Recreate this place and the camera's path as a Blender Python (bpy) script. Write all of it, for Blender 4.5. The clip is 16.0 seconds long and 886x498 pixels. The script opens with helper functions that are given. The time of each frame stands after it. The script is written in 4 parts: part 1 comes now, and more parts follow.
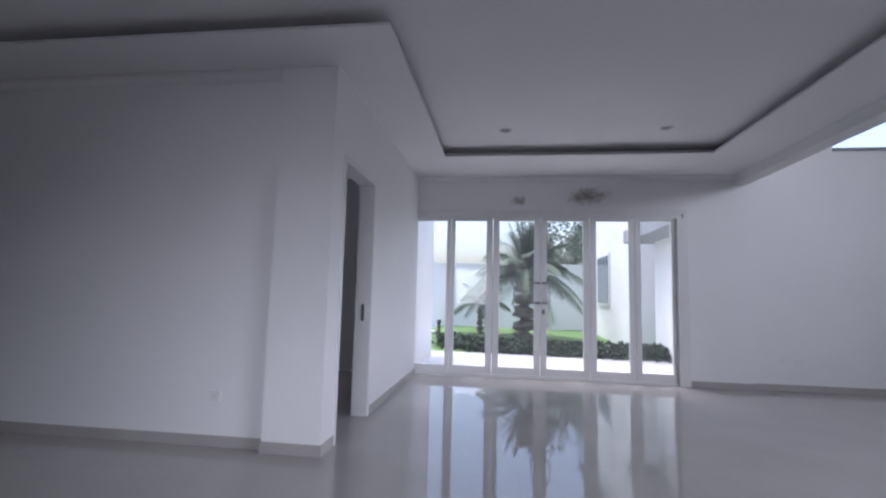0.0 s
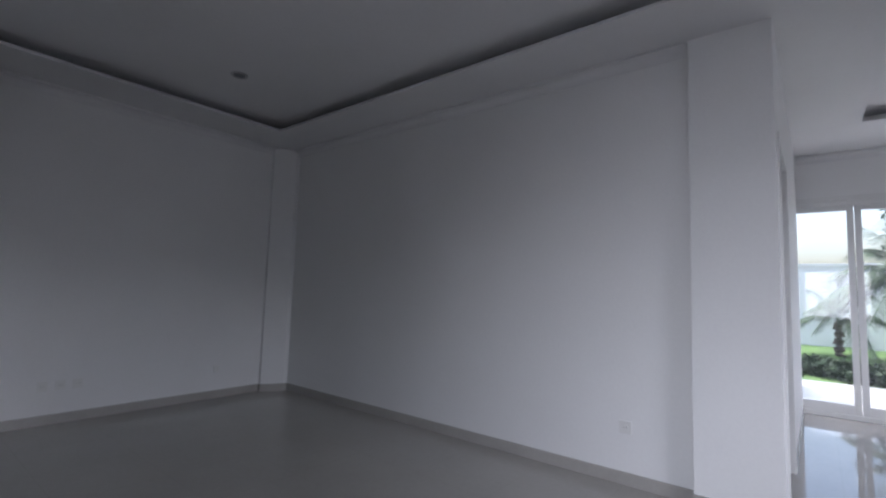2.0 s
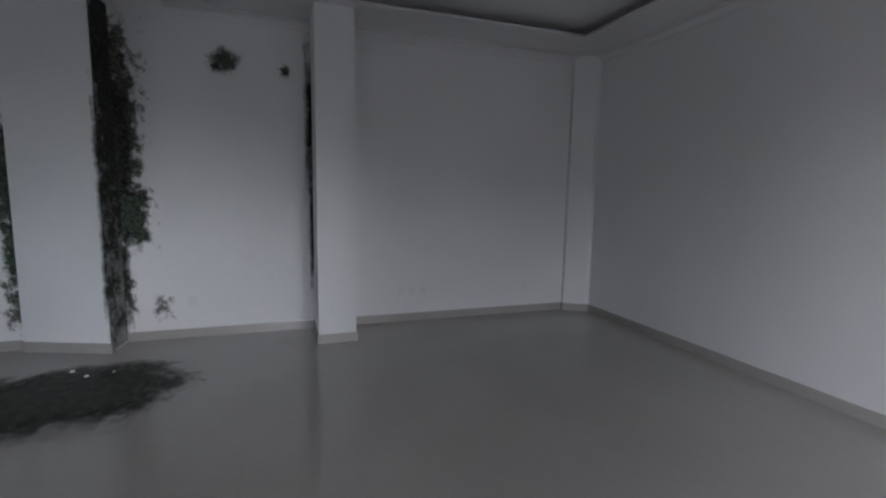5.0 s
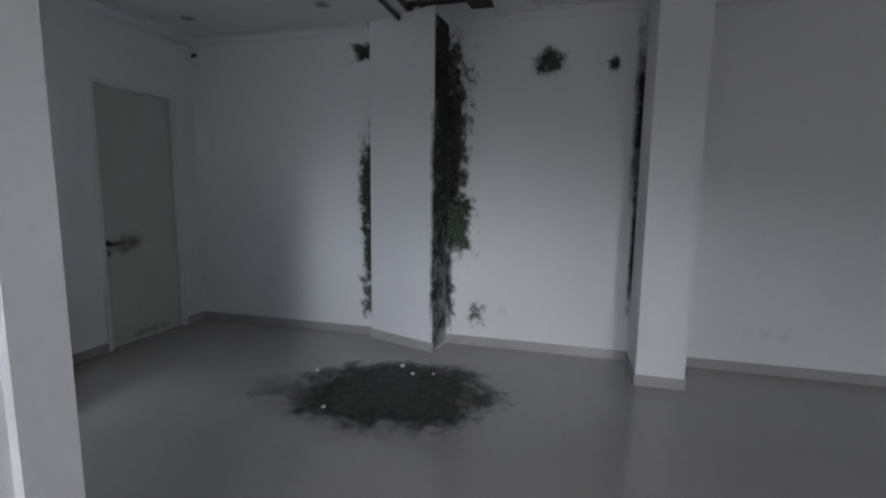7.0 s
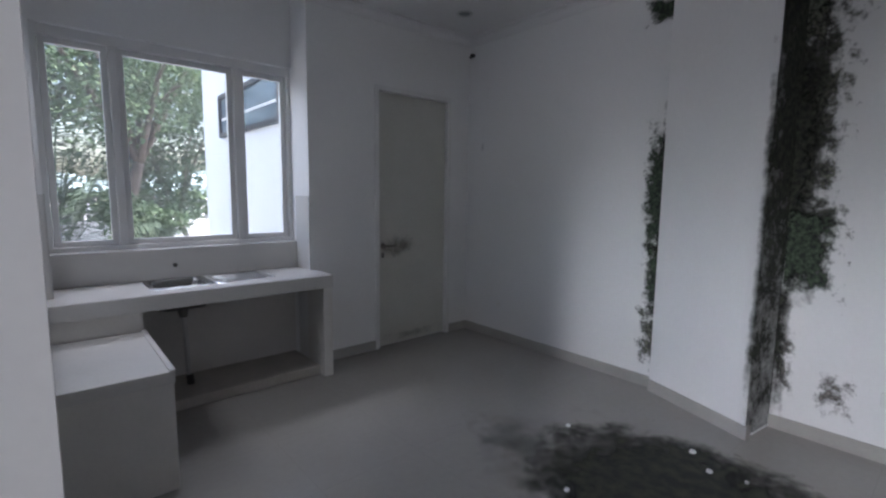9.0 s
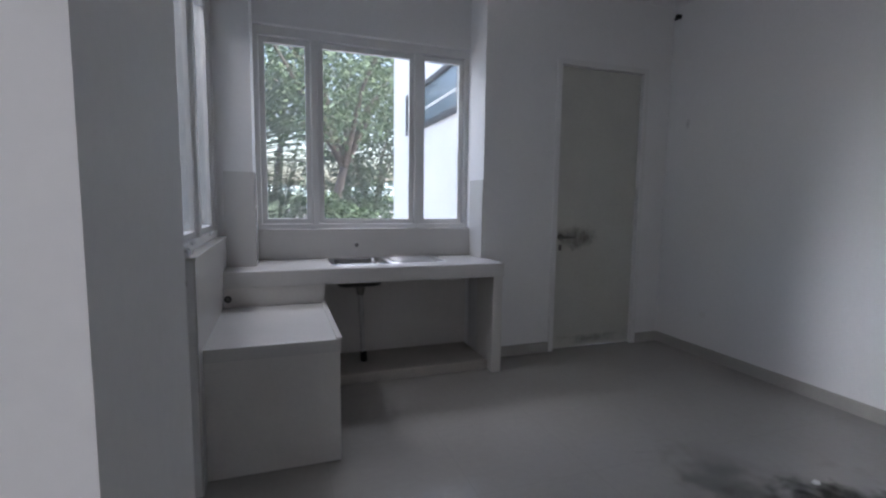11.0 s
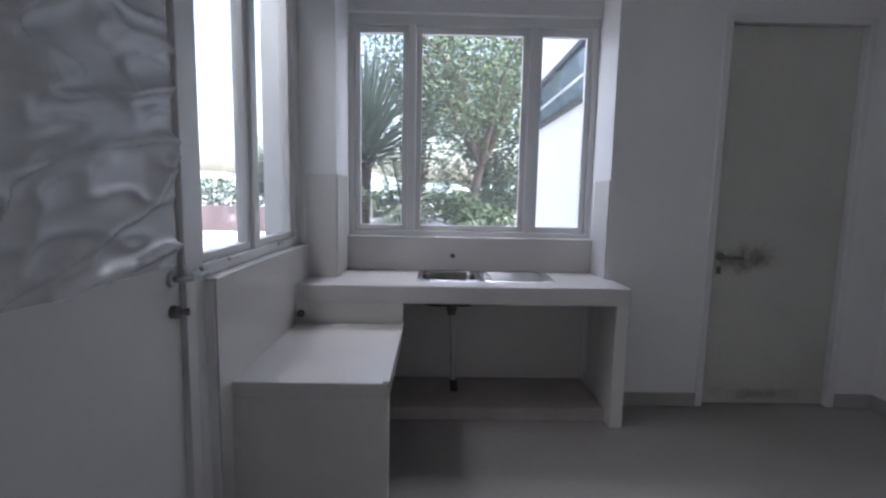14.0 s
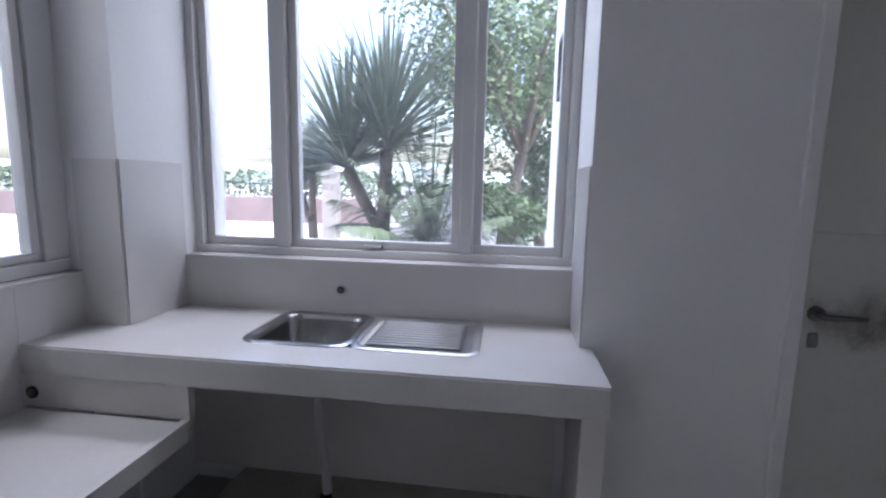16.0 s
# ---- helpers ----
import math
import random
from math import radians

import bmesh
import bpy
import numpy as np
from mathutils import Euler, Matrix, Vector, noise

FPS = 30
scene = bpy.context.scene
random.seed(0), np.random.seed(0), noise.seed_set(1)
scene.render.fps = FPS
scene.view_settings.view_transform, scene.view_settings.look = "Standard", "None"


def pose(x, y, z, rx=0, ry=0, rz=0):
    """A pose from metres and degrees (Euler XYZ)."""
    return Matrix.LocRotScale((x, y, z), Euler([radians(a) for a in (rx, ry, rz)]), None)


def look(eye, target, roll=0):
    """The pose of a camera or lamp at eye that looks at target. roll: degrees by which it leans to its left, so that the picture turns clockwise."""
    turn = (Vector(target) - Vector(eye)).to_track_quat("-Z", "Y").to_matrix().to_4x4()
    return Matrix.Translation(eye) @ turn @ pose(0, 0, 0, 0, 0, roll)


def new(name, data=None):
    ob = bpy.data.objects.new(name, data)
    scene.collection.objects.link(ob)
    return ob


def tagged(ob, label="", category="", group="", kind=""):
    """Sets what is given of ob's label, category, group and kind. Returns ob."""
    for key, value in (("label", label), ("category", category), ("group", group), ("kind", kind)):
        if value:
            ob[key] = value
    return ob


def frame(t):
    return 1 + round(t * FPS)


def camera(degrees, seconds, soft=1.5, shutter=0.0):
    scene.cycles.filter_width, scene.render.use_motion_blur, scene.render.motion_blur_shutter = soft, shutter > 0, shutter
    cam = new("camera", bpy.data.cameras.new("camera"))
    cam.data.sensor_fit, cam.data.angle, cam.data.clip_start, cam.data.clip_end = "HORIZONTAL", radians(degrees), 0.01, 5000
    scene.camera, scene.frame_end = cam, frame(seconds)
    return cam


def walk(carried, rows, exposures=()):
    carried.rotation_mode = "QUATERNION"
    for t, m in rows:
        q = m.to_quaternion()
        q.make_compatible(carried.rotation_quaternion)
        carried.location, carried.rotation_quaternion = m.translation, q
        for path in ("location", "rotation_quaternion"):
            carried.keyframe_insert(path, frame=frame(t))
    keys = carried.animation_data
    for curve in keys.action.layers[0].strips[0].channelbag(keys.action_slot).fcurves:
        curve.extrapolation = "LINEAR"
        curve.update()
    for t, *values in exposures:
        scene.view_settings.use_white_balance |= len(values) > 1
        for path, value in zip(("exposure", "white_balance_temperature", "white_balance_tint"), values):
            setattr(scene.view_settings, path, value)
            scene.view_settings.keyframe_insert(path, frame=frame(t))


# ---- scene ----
cam = camera(87.3, 16.0, soft=2.3)
PATH = [
    (0, (0.479, 0.304, 1.252), (0.219, 2.278, 1.441), 1.4),
    (0.5, (0.124, 0.284, 1.282), (-0.412, 2.201, 1.471), 1.5),
    (1, (-0.191, 0.378, 1.319), (-0.992, 2.203, 1.489), 1.6),
    (1.5, (-0.451, 0.409, 1.337), (-1.488, 2.112, 1.500), 1.7),
    (2, (-0.704, 0.385, 1.322), (-1.954, 1.935, 1.495), 1.8),
    (2.5, (-0.996, 0.286, 1.399), (-2.386, 1.716, 1.531), 1.8),
    (3, (-1.190, 0.228, 1.481), (-2.661, 1.580, 1.564), 1.4),
    (3.2, (-1.235, 0.205, 1.474), (-2.698, 1.568, 1.447), 1.5),
    (5.3, (-1.178, 0.226, 1.452), (-3.104, 0.712, 1.216), 0.9),
    (5.5, (-1.201, 0.231, 1.438), (-3.154, 0.597, 1.212), 0.8),
    (6, (-1.367, 0.185, 1.465), (-3.352, 0.230, 1.223), 0.7),
    (6.5, (-1.566, -0.012, 1.525), (-3.536, -0.237, 1.264), 0.9),
    (7, (-1.808, -0.029, 1.522), (-3.723, -0.544, 1.263), 0.7),
    (7.5, (-2.054, -0.074, 1.460), (-3.870, -0.875, 1.211), 0.7),
    (8, (-2.261, -0.146, 1.448), (-3.931, -1.220, 1.206), 0.6),
    (8.5, (-2.442, -0.280, 1.481), (-3.941, -1.583, 1.244), 0.7),
    (9, (-2.632, -0.381, 1.483), (-3.933, -1.881, 1.246), 0.7),
    (9.5, (-2.781, -0.529, 1.388), (-3.844, -2.207, 1.154), 0.9),
    (10, (-2.795, -0.644, 1.294), (-3.582, -2.468, 1.065), 0.8),
    (10.2, (-2.809, -0.658, 1.273), (-3.475, -2.531, 1.052), 1),
    (12.3, (-2.806, -0.656, 1.292), (-3.464, -2.535, 1.102), 0.5),
    (12.5, (-2.812, -0.660, 1.301), (-3.390, -2.563, 1.089), 0.9),
    (13, (-2.889, -0.798, 1.310), (-3.156, -2.767, 1.085), 0.8),
    (13.5, (-3.071, -0.975, 1.311), (-3.141, -2.961, 1.086), 0.9),
    (14, (-3.238, -1.148, 1.334), (-3.278, -3.135, 1.107), 1.1),
    (14.5, (-3.404, -1.413, 1.359), (-3.614, -3.388, 1.125), 1.2),
    (15, (-3.614, -1.709, 1.305), (-3.925, -3.672, 1.076), 1.3),
    (15.5, (-3.817, -2.033, 1.369), (-3.861, -4.015, 1.104), 1.3),
    (16, (-4.052, -2.430, 1.377), (-3.787, -4.394, 1.106), 1.1),
]
EXPOSURES = [(0, 1.4, 5950, 21), (1.5, 1.55, 6050, 18), (3, 1.75, 6150, 15), (5.5, 1.9, 6300, 14), (7.5, 2.15, 6300, 15), (9, 2.4, 6300, 16), (13, 2.5, 6450, 17), (16, 2.7, 6150, 20)]
walk(cam, [(t, look(eye, target, roll)) for t, eye, target, roll in PATH], EXPOSURES)

# ---- world, sun, exposure ----
world = bpy.data.worlds.new("overcast_sky")
scene.world = world
world.use_nodes = True
wt = world.node_tree
sky = wt.nodes.new("ShaderNodeTexSky")
sky.sky_type = 'NISHITA'
sky.sun_disc = False
sky.sun_elevation, sky.sun_rotation = radians(73), radians(300)
sky.air_density, sky.dust_density, sky.ozone_density = 1.2, 5.0, 1.0
wt.nodes["Background"].inputs[1].default_value = 0.15
wt.links.new(sky.outputs[0], wt.nodes["Background"].inputs[0])
sun_data = bpy.data.lights.new("sun", 'SUN')
sun_data.energy, sun_data.angle, sun_data.color = 1.5, radians(40), (1, 0.97, 0.93)
sun = new("sun", sun_data)
sun.matrix_world = look((-5, 3, 20), (0, 0, 0))


def window_light(name, eye, target, w, h, watts, spread=180):
    d = bpy.data.lights.new(name, 'AREA')
    d.shape, d.size, d.size_y, d.energy, d.color = 'RECTANGLE', w, h, watts, (0.93, 0.95, 1.0)
    d.spread = radians(spread)
    o = new(name, d)
    o.matrix_world = look(eye, target)
    return o


window_light("daylight_upper_east", (8.95, 0.4, 4.4), (-0.8, 3.8, 0.7), 2.4, 1.7, 58, 100)
window_light("daylight_landing", (8.95, 3.9, 3.6), (-6.1, -1.5, 0.8), 1.4, 0.9, 2.6, 22)
window_light("daylight_south", (-0.4, -1.2, 1.5), (-1.0, 3.8, 0.25), 1.5, 1.2, 3.4, 64)
window_light("daylight_sink_window", (-3.48, -5.0, 2.95), (-3.6, -2.2, 0.2), 1.6, 0.6, 4.0, 130)
window_light("daylight_side_window", (-1.8, -3.35, 2.95), (-4.8, -3.0, 0.4), 1.1, 0.6, 2.6, 130)


# ---- materials ----
def material(name, colour, rough=0.5, metal=0.0, vary=0.06, scale=3.0, fine=60.0, bump=0.0, tint=None, coat=0.0, spec=0.5):
    """Principled surface with broad and fine colour variation and relief."""
    m = bpy.data.materials.new(name)
    m.use_nodes = True
    nt = m.node_tree
    p = nt.nodes["Principled BSDF"]
    p.inputs["Roughness"].default_value, p.inputs["Metallic"].default_value = rough, metal
    p.inputs["Specular IOR Level"].default_value = spec
    p.inputs["Coat Weight"].default_value = coat
    co = nt.nodes.new("ShaderNodeTexCoord")
    a, b = nt.nodes.new("ShaderNodeTexNoise"), nt.nodes.new("ShaderNodeTexNoise")
    a.inputs["Scale"].default_value, a.inputs["Detail"].default_value = scale, 5
    b.inputs["Scale"].default_value, b.inputs["Detail"].default_value = fine, 3
    for n in (a, b):
        nt.links.new(co.outputs["Object"], n.inputs["Vector"])
    mid = nt.nodes.new("ShaderNodeMix")
    mid.data_type = 'FLOAT'
    mid.inputs[0].default_value = 0.3
    nt.links.new(a.outputs[0], mid.inputs[2])
    nt.links.new(b.outputs[0], mid.inputs[3])
    ramp = nt.nodes.new("ShaderNodeValToRGB")
    c = Vector(colour)
    t = Vector(tint) if tint else c * (1 - 2 * vary)
    ramp.color_ramp.elements[0].position, ramp.color_ramp.elements[1].position = 0.3, 0.7
    ramp.color_ramp.elements[0].color = (*t, 1)
    ramp.color_ramp.elements[1].color = (*(c * (1 + vary)), 1)
    nt.links.new(mid.outputs[0], ramp.inputs[0])
    nt.links.new(ramp.outputs[0], p.inputs["Base Color"])
    if bump:
        bm_node = nt.nodes.new("ShaderNodeBump")
        bm_node.inputs["Strength"].default_value, bm_node.inputs["Distance"].default_value = bump, 0.004
        nt.links.new(mid.outputs[0], bm_node.inputs["Height"])
        nt.links.new(bm_node.outputs[0], p.inputs["Normal"])
    return m


def floor_material():
    """Polished cream porcelain tiles with hair-thin joints and a dusty film."""
    m = material("polished_tile", (0.36, 0.345, 0.325), 0.12, vary=0.05, scale=1.2, fine=25)
    nt = m.node_tree
    p = nt.nodes["Principled BSDF"]
    co = nt.nodes.new("ShaderNodeTexCoord")
    br = nt.nodes.new("ShaderNodeTexBrick")
    br.offset = 0
    br.inputs["Scale"].default_value = 1.0
    br.inputs["Brick Width"].default_value, br.inputs["Row Height"].default_value = 0.6, 0.6
    br.inputs["Mortar Size"].default_value, br.inputs["Mortar Smooth"].default_value = 0.001, 0.2
    nt.links.new(co.outputs["Object"], br.inputs["Vector"])
    mix = nt.nodes.new("ShaderNodeMix")
    mix.data_type = 'RGBA'
    mix.inputs[7].default_value = (0.29, 0.28, 0.26, 1)
    old = p.inputs["Base Color"].links[0].from_socket
    nt.links.new(old, mix.inputs[6])
    nt.links.new(br.outputs["Fac"], mix.inputs[0])
    nt.links.new(mix.outputs[2], p.inputs["Base Color"])
    n = nt.nodes.new("ShaderNodeTexNoise")
    n.inputs["Scale"].default_value, n.inputs["Detail"].default_value = 0.9, 6
    nt.links.new(co.outputs["Object"], n.inputs["Vector"])
    r = nt.nodes.new("ShaderNodeMapRange")
    r.inputs[1].default_value, r.inputs[2].default_value, r.inputs[3].default_value, r.inputs[4].default_value = 0.3, 0.7, 0.02, 0.07
    nt.links.new(n.outputs[0], r.inputs[0])
    nt.links.new(r.outputs[0], p.inputs["Roughness"])
    return m


def glass_material():
    m = bpy.data.materials.new("window_glass")
    m.use_nodes = True
    nt = m.node_tree
    nt.nodes.remove(nt.nodes["Principled BSDF"])
    tr, gl, mx, lw, pw, ml = (nt.nodes.new("ShaderNode" + k) for k in ("BsdfTransparent", "BsdfGlossy", "MixShader", "LayerWeight", "Math", "Math"))
    tr.inputs[0].default_value = (0.95, 0.975, 0.98, 1)
    gl.inputs["Roughness"].default_value = 0.02
    pw.operation, ml.operation = 'POWER', 'MULTIPLY_ADD'
    pw.inputs[1].default_value, ml.inputs[1].default_value, ml.inputs[2].default_value = 5.0, 0.8, 0.03
    nt.links.new(lw.outputs["Facing"], pw.inputs[0])
    nt.links.new(pw.outputs[0], ml.inputs[0])
    nt.links.new(ml.outputs[0], mx.inputs[0])
    # weak translucent mix puts a veil of glare into the glass
    glare_veil, veiled = nt.nodes.new("ShaderNodeBsdfTranslucent"), nt.nodes.new("ShaderNodeMixShader")
    glare_veil.inputs[0].default_value = (0.85, 0.86, 0.9, 1)
    veiled.inputs[0].default_value = 0.02
    nt.links.new(tr.outputs[0], veiled.inputs[1])
    nt.links.new(glare_veil.outputs[0], veiled.inputs[2])
    nt.links.new(veiled.outputs[0], mx.inputs[1])
    nt.links.new(gl.outputs[0], mx.inputs[2])
    nt.links.new(mx.outputs[0], nt.nodes["Material Output"].inputs[0])
    return m


def stain_material(name, dark, light, scale=9.0, bite=0.55, soft=0.12, roundish=False, most=1.0, rough=0.8, ragged=2.2):
    """A stain with a ragged edge: its cover falls off towards the sheet's border, broken up by noise."""
    m = bpy.data.materials.new(name)
    m.use_nodes = True
    nt = m.node_tree
    N, L = nt.nodes.new, nt.links.new
    p = nt.nodes["Principled BSDF"]
    p.inputs["Roughness"].default_value = rough

    def op(kind, a, b=None):
        n = N("ShaderNodeMath")
        n.operation = kind
        for i, v in enumerate((a, b)):
            if v is None:
                continue
            if isinstance(v, (int, float)):
                n.inputs[i].default_value = v
            else:
                L(v, n.inputs[i])
        return n.outputs[0]
    uv, co = N("ShaderNodeUVMap"), N("ShaderNodeTexCoord")
    sep = N("ShaderNodeSeparateXYZ")
    L(uv.outputs[0], sep.inputs[0])
    u, v = sep.outputs[0], sep.outputs[1]
    if roundish:
        du, dv = op('SUBTRACT', u, 0.5), op('SUBTRACT', v, 0.5)
        edge = op('SUBTRACT', 1.0, op('MULTIPLY', 2.0, op('SQRT', op('ADD', op('MULTIPLY', du, du), op('MULTIPLY', dv, dv)))))
    else:
        edge = op('MULTIPLY', 2.0, op('MINIMUM', op('MINIMUM', u, op('SUBTRACT', 1.0, u)), op('MINIMUM', v, op('SUBTRACT', 1.0, v))))
    big, small = N("ShaderNodeTexNoise"), N("ShaderNodeTexNoise")
    big.inputs["Scale"].default_value, big.inputs["Detail"].default_value, big.inputs["Roughness"].default_value = scale, 9, 0.7
    small.inputs["Scale"].default_value, small.inputs["Detail"].default_value = scale * 5, 6
    L(co.outputs["Object"], big.inputs["Vector"])
    L(co.outputs["Object"], small.inputs["Vector"])
    wob = op('ADD', op('MULTIPLY', op('SUBTRACT', big.outputs[0], 0.5), ragged), op('MULTIPLY', op('SUBTRACT', small.outputs[0], 0.5), 0.35))
    cover = op('ADD', edge, wob)
    rng = N("ShaderNodeMapRange")
    rng.inputs[1].default_value, rng.inputs[2].default_value = bite - soft, bite + soft
    rng.inputs[4].default_value = most
    L(cover, rng.inputs[0])
    ramp = N("ShaderNodeValToRGB")
    ramp.color_ramp.elements[0].position, ramp.color_ramp.elements[1].position = 0.4, 0.72
    ramp.color_ramp.elements[0].color, ramp.color_ramp.elements[1].color = (*dark, 1), (*light, 1)
    L(small.outputs[0], ramp.inputs[0])
    L(ramp.outputs[0], p.inputs["Base Color"])
    tr, mx = N("ShaderNodeBsdfTransparent"), N("ShaderNodeMixShader")
    L(rng.outputs[0], mx.inputs[0])
    L(tr.outputs[0], mx.inputs[1])
    L(p.outputs[0], mx.inputs[2])
    L(mx.outputs[0], nt.nodes["Material Output"].inputs[0])
    return m


def plastic_material():
    """Clouded, crumpled polythene film."""
    m = bpy.data.materials.new("polythene_film")
    m.use_nodes = True
    nt = m.node_tree
    p = nt.nodes["Principled BSDF"]
    p.inputs["Base Color"].default_value = (0.72, 0.73, 0.75, 1)
    p.inputs["Roughness"].default_value = 0.13
    p.inputs["Specular IOR Level"].default_value = 0.8
    tr, mx = nt.nodes.new("ShaderNodeBsdfTransparent"), nt.nodes.new("ShaderNodeMixShader")
    mx.inputs[0].default_value = 0.6
    nt.links.new(tr.outputs[0], mx.inputs[1])
    nt.links.new(p.outputs[0], mx.inputs[2])
    nt.links.new(mx.outputs[0], nt.nodes["Material Output"].inputs[0])
    return m


WALL = material("white_wall_paint", (0.76, 0.76, 0.755), 0.6, vary=0.03, scale=0.8, fine=45, bump=0.06)
CEIL = material("white_ceiling_paint", (0.72, 0.72, 0.72), 0.8, vary=0.03, scale=0.9, fine=40, bump=0.04)
FLOOR = floor_material()
SKIRT = material("beige_skirting_tile", (0.40, 0.385, 0.36), 0.25, vary=0.06, scale=2.5, fine=50)
FRAME = material("white_window_frame", (0.70, 0.70, 0.69), 0.35, vary=0.03, scale=4, fine=80)
DADO = material("cream_wall_tile", (0.60, 0.59, 0.57), 0.16, vary=0.02, scale=2, fine=30)
COUNTER = material("white_ceramic_worktop", (0.62, 0.61, 0.59), 0.2, vary=0.05, scale=3, fine=60)
PANEL = material("off_white_plaster", (0.66, 0.64, 0.61), 0.55, vary=0.05, scale=3, fine=60, bump=0.05)
STEEL = material("stainless_steel", (0.56, 0.56, 0.56), 0.32, 1.0, vary=0.05, scale=5, fine=150)
# darker copy of STEEL: the bowl's inner shade is put into its colour
BOWL = material("shaded_stainless_steel", (0.36, 0.36, 0.36), 0.26, 1.0, vary=0.12, scale=8, fine=150)
DARKSTEEL = material("tarnished_metal", (0.22, 0.21, 0.2), 0.35, 1.0, vary=0.15, scale=20, fine=150)
PVC = material("grey_pvc_pipe", (0.55, 0.55, 0.54), 0.4, vary=0.05)
BLACK = material("black_rubber", (0.015, 0.015, 0.015), 0.5, vary=0.1)
DOORM = material("aged_cream_door_paint", (0.52, 0.52, 0.47), 0.45, vary=0.05, scale=2.2, fine=35, bump=0.05)
DOORW = material("white_door_paint", (0.66, 0.66, 0.65), 0.4, vary=0.03, scale=2.2, fine=35)
SOCKET = material("white_plastic_fitting", (0.72, 0.72, 0.7), 0.3, vary=0.02)
DUST = material("dusty_plinth_tile", (0.44, 0.41, 0.37), 0.5, vary=0.12, scale=4, fine=50)
GLASS = glass_material()
MOULD = stain_material("black_green_mould", (0.006, 0.007, 0.006), (0.065, 0.072, 0.05), 6, 0.38, 0.34, ragged=1.5)
GREEN = stain_material("green_algae_mould", (0.012, 0.02, 0.013), (0.085, 0.12, 0.075), 10, 0.36, 0.16, ragged=1.5)
FRINGE = stain_material("grey_green_mould_fringe", (0.03, 0.035, 0.025), (0.26, 0.27, 0.22), 9, 0.45, 0.16, False, 0.85)
SPOT = stain_material("grey_green_mould_spot", (0.02, 0.03, 0.02), (0.13, 0.15, 0.11), 7, 0.42, 0.2, True, 0.9)
GREY = stain_material("grey_damp_bloom", (0.10, 0.095, 0.085), (0.3, 0.28, 0.26), 12, 0.75, 0.25)
PUDDLE = stain_material("dark_floor_mould", (0.010, 0.011, 0.010), (0.05, 0.054, 0.03), 3.2, 0.26, 0.18, True, rough=0.65, ragged=1.2)
SEEP = stain_material("grey_damp_film", (0.12, 0.12, 0.115), (0.2, 0.2, 0.19), 2.2, 0.75, 0.35, True, 0.5, 0.25)
RUST = stain_material("brown_hand_grime", (0.10, 0.06, 0.035), (0.3, 0.24, 0.18), 9, 0.55, 0.35, True, 0.55)
SCUFF = stain_material("faint_brown_scuff", (0.2, 0.15, 0.11), (0.32, 0.27, 0.22), 10, 0.6, 0.4, False, 0.35)
FILM = plastic_material()
BROWN = material("brown_tape", (0.22, 0.15, 0.1), 0.5)
BROKEN = material("wet_broken_plasterboard", (0.10, 0.095, 0.085), 0.8, vary=0.4, scale=6, fine=40, bump=0.3)
# near-black base colour puts the roof void's shade into the surface
VOIDM = material("painted_void_shade", (0.02, 0.02, 0.02), 0.9, vary=0.3)
PATIO = material("pale_patio_tile", (0.62, 0.62, 0.62), 0.25, vary=0.06, scale=1.5, fine=20)
GRASS = material("lawn_green", (0.10, 0.19, 0.04), 0.8, vary=0.25, scale=3, fine=60, bump=0.6, tint=(0.05, 0.11, 0.02))
YARD = material("pale_yard_paving", (0.42, 0.41, 0.4), 0.6, vary=0.12, scale=0.8, fine=14)
OUTWALL = material("white_render", (0.78, 0.78, 0.77), 0.7, vary=0.05, scale=0.7, fine=25, bump=0.1)
BRICKRED = material("red_brown_wall", (0.20, 0.15, 0.15), 0.8, vary=0.12, scale=1.5, fine=20)
STONEGREY = material("grey_post_stone", (0.36, 0.34, 0.33), 0.8, vary=0.15, scale=4, fine=40)
BARK = material("grey_brown_bark", (0.13, 0.105, 0.085), 0.85, vary=0.3, scale=6, fine=40, bump=0.8)
LEAF = material("mid_green_leaf", (0.085, 0.12, 0.075), 0.7, spec=0.3, vary=0.3, scale=1.5, fine=9, tint=(0.05, 0.075, 0.045))
LEAFB = material("bright_green_leaf", (0.11, 0.16, 0.08), 0.7, spec=0.3, vary=0.3, scale=1.5, fine=9, tint=(0.06, 0.095, 0.05))
SPIKE = material("blue_green_blade", (0.095, 0.125, 0.10), 0.6, spec=0.35, vary=0.3, scale=2, fine=12, tint=(0.04, 0.065, 0.045))
HEDGE = material("dark_hedge_leaf", (0.03, 0.055, 0.025), 0.75, spec=0.2, vary=0.35, scale=4, fine=30)
IRON = material("dark_iron", (0.06, 0.06, 0.06), 0.5, 0.6, vary=0.2)
# pale blue-green base colour carries the haze of distance
HILL = material("haze_tinted_hill", (0.34, 0.42, 0.42), 1.0, vary=0.1, scale=0.02, fine=0.1)
SOFFIT = material("grey_soffit", (0.25, 0.26, 0.27), 0.7, vary=0.1)
TINTED = material("dark_window_glass", (0.10, 0.14, 0.17), 0.08, vary=0.1, scale=2, spec=0.8)


# ---- mesh helpers ----
def box(bm, x0, x1, y0, y1, z0, z1, bevel=0.0):
    r = bmesh.ops.create_cube(bm, size=1, matrix=Matrix.LocRotScale(((x0 + x1) / 2, (y0 + y1) / 2, (z0 + z1) / 2), None, (abs(x1 - x0), abs(y1 - y0), abs(z1 - z0))))
    if bevel:
        es = {e for v in r["verts"] for e in v.link_edges}
        bmesh.ops.bevel(bm, geom=list(es), offset=bevel, segments=2, affect='EDGES', profile=0.6)
    return r


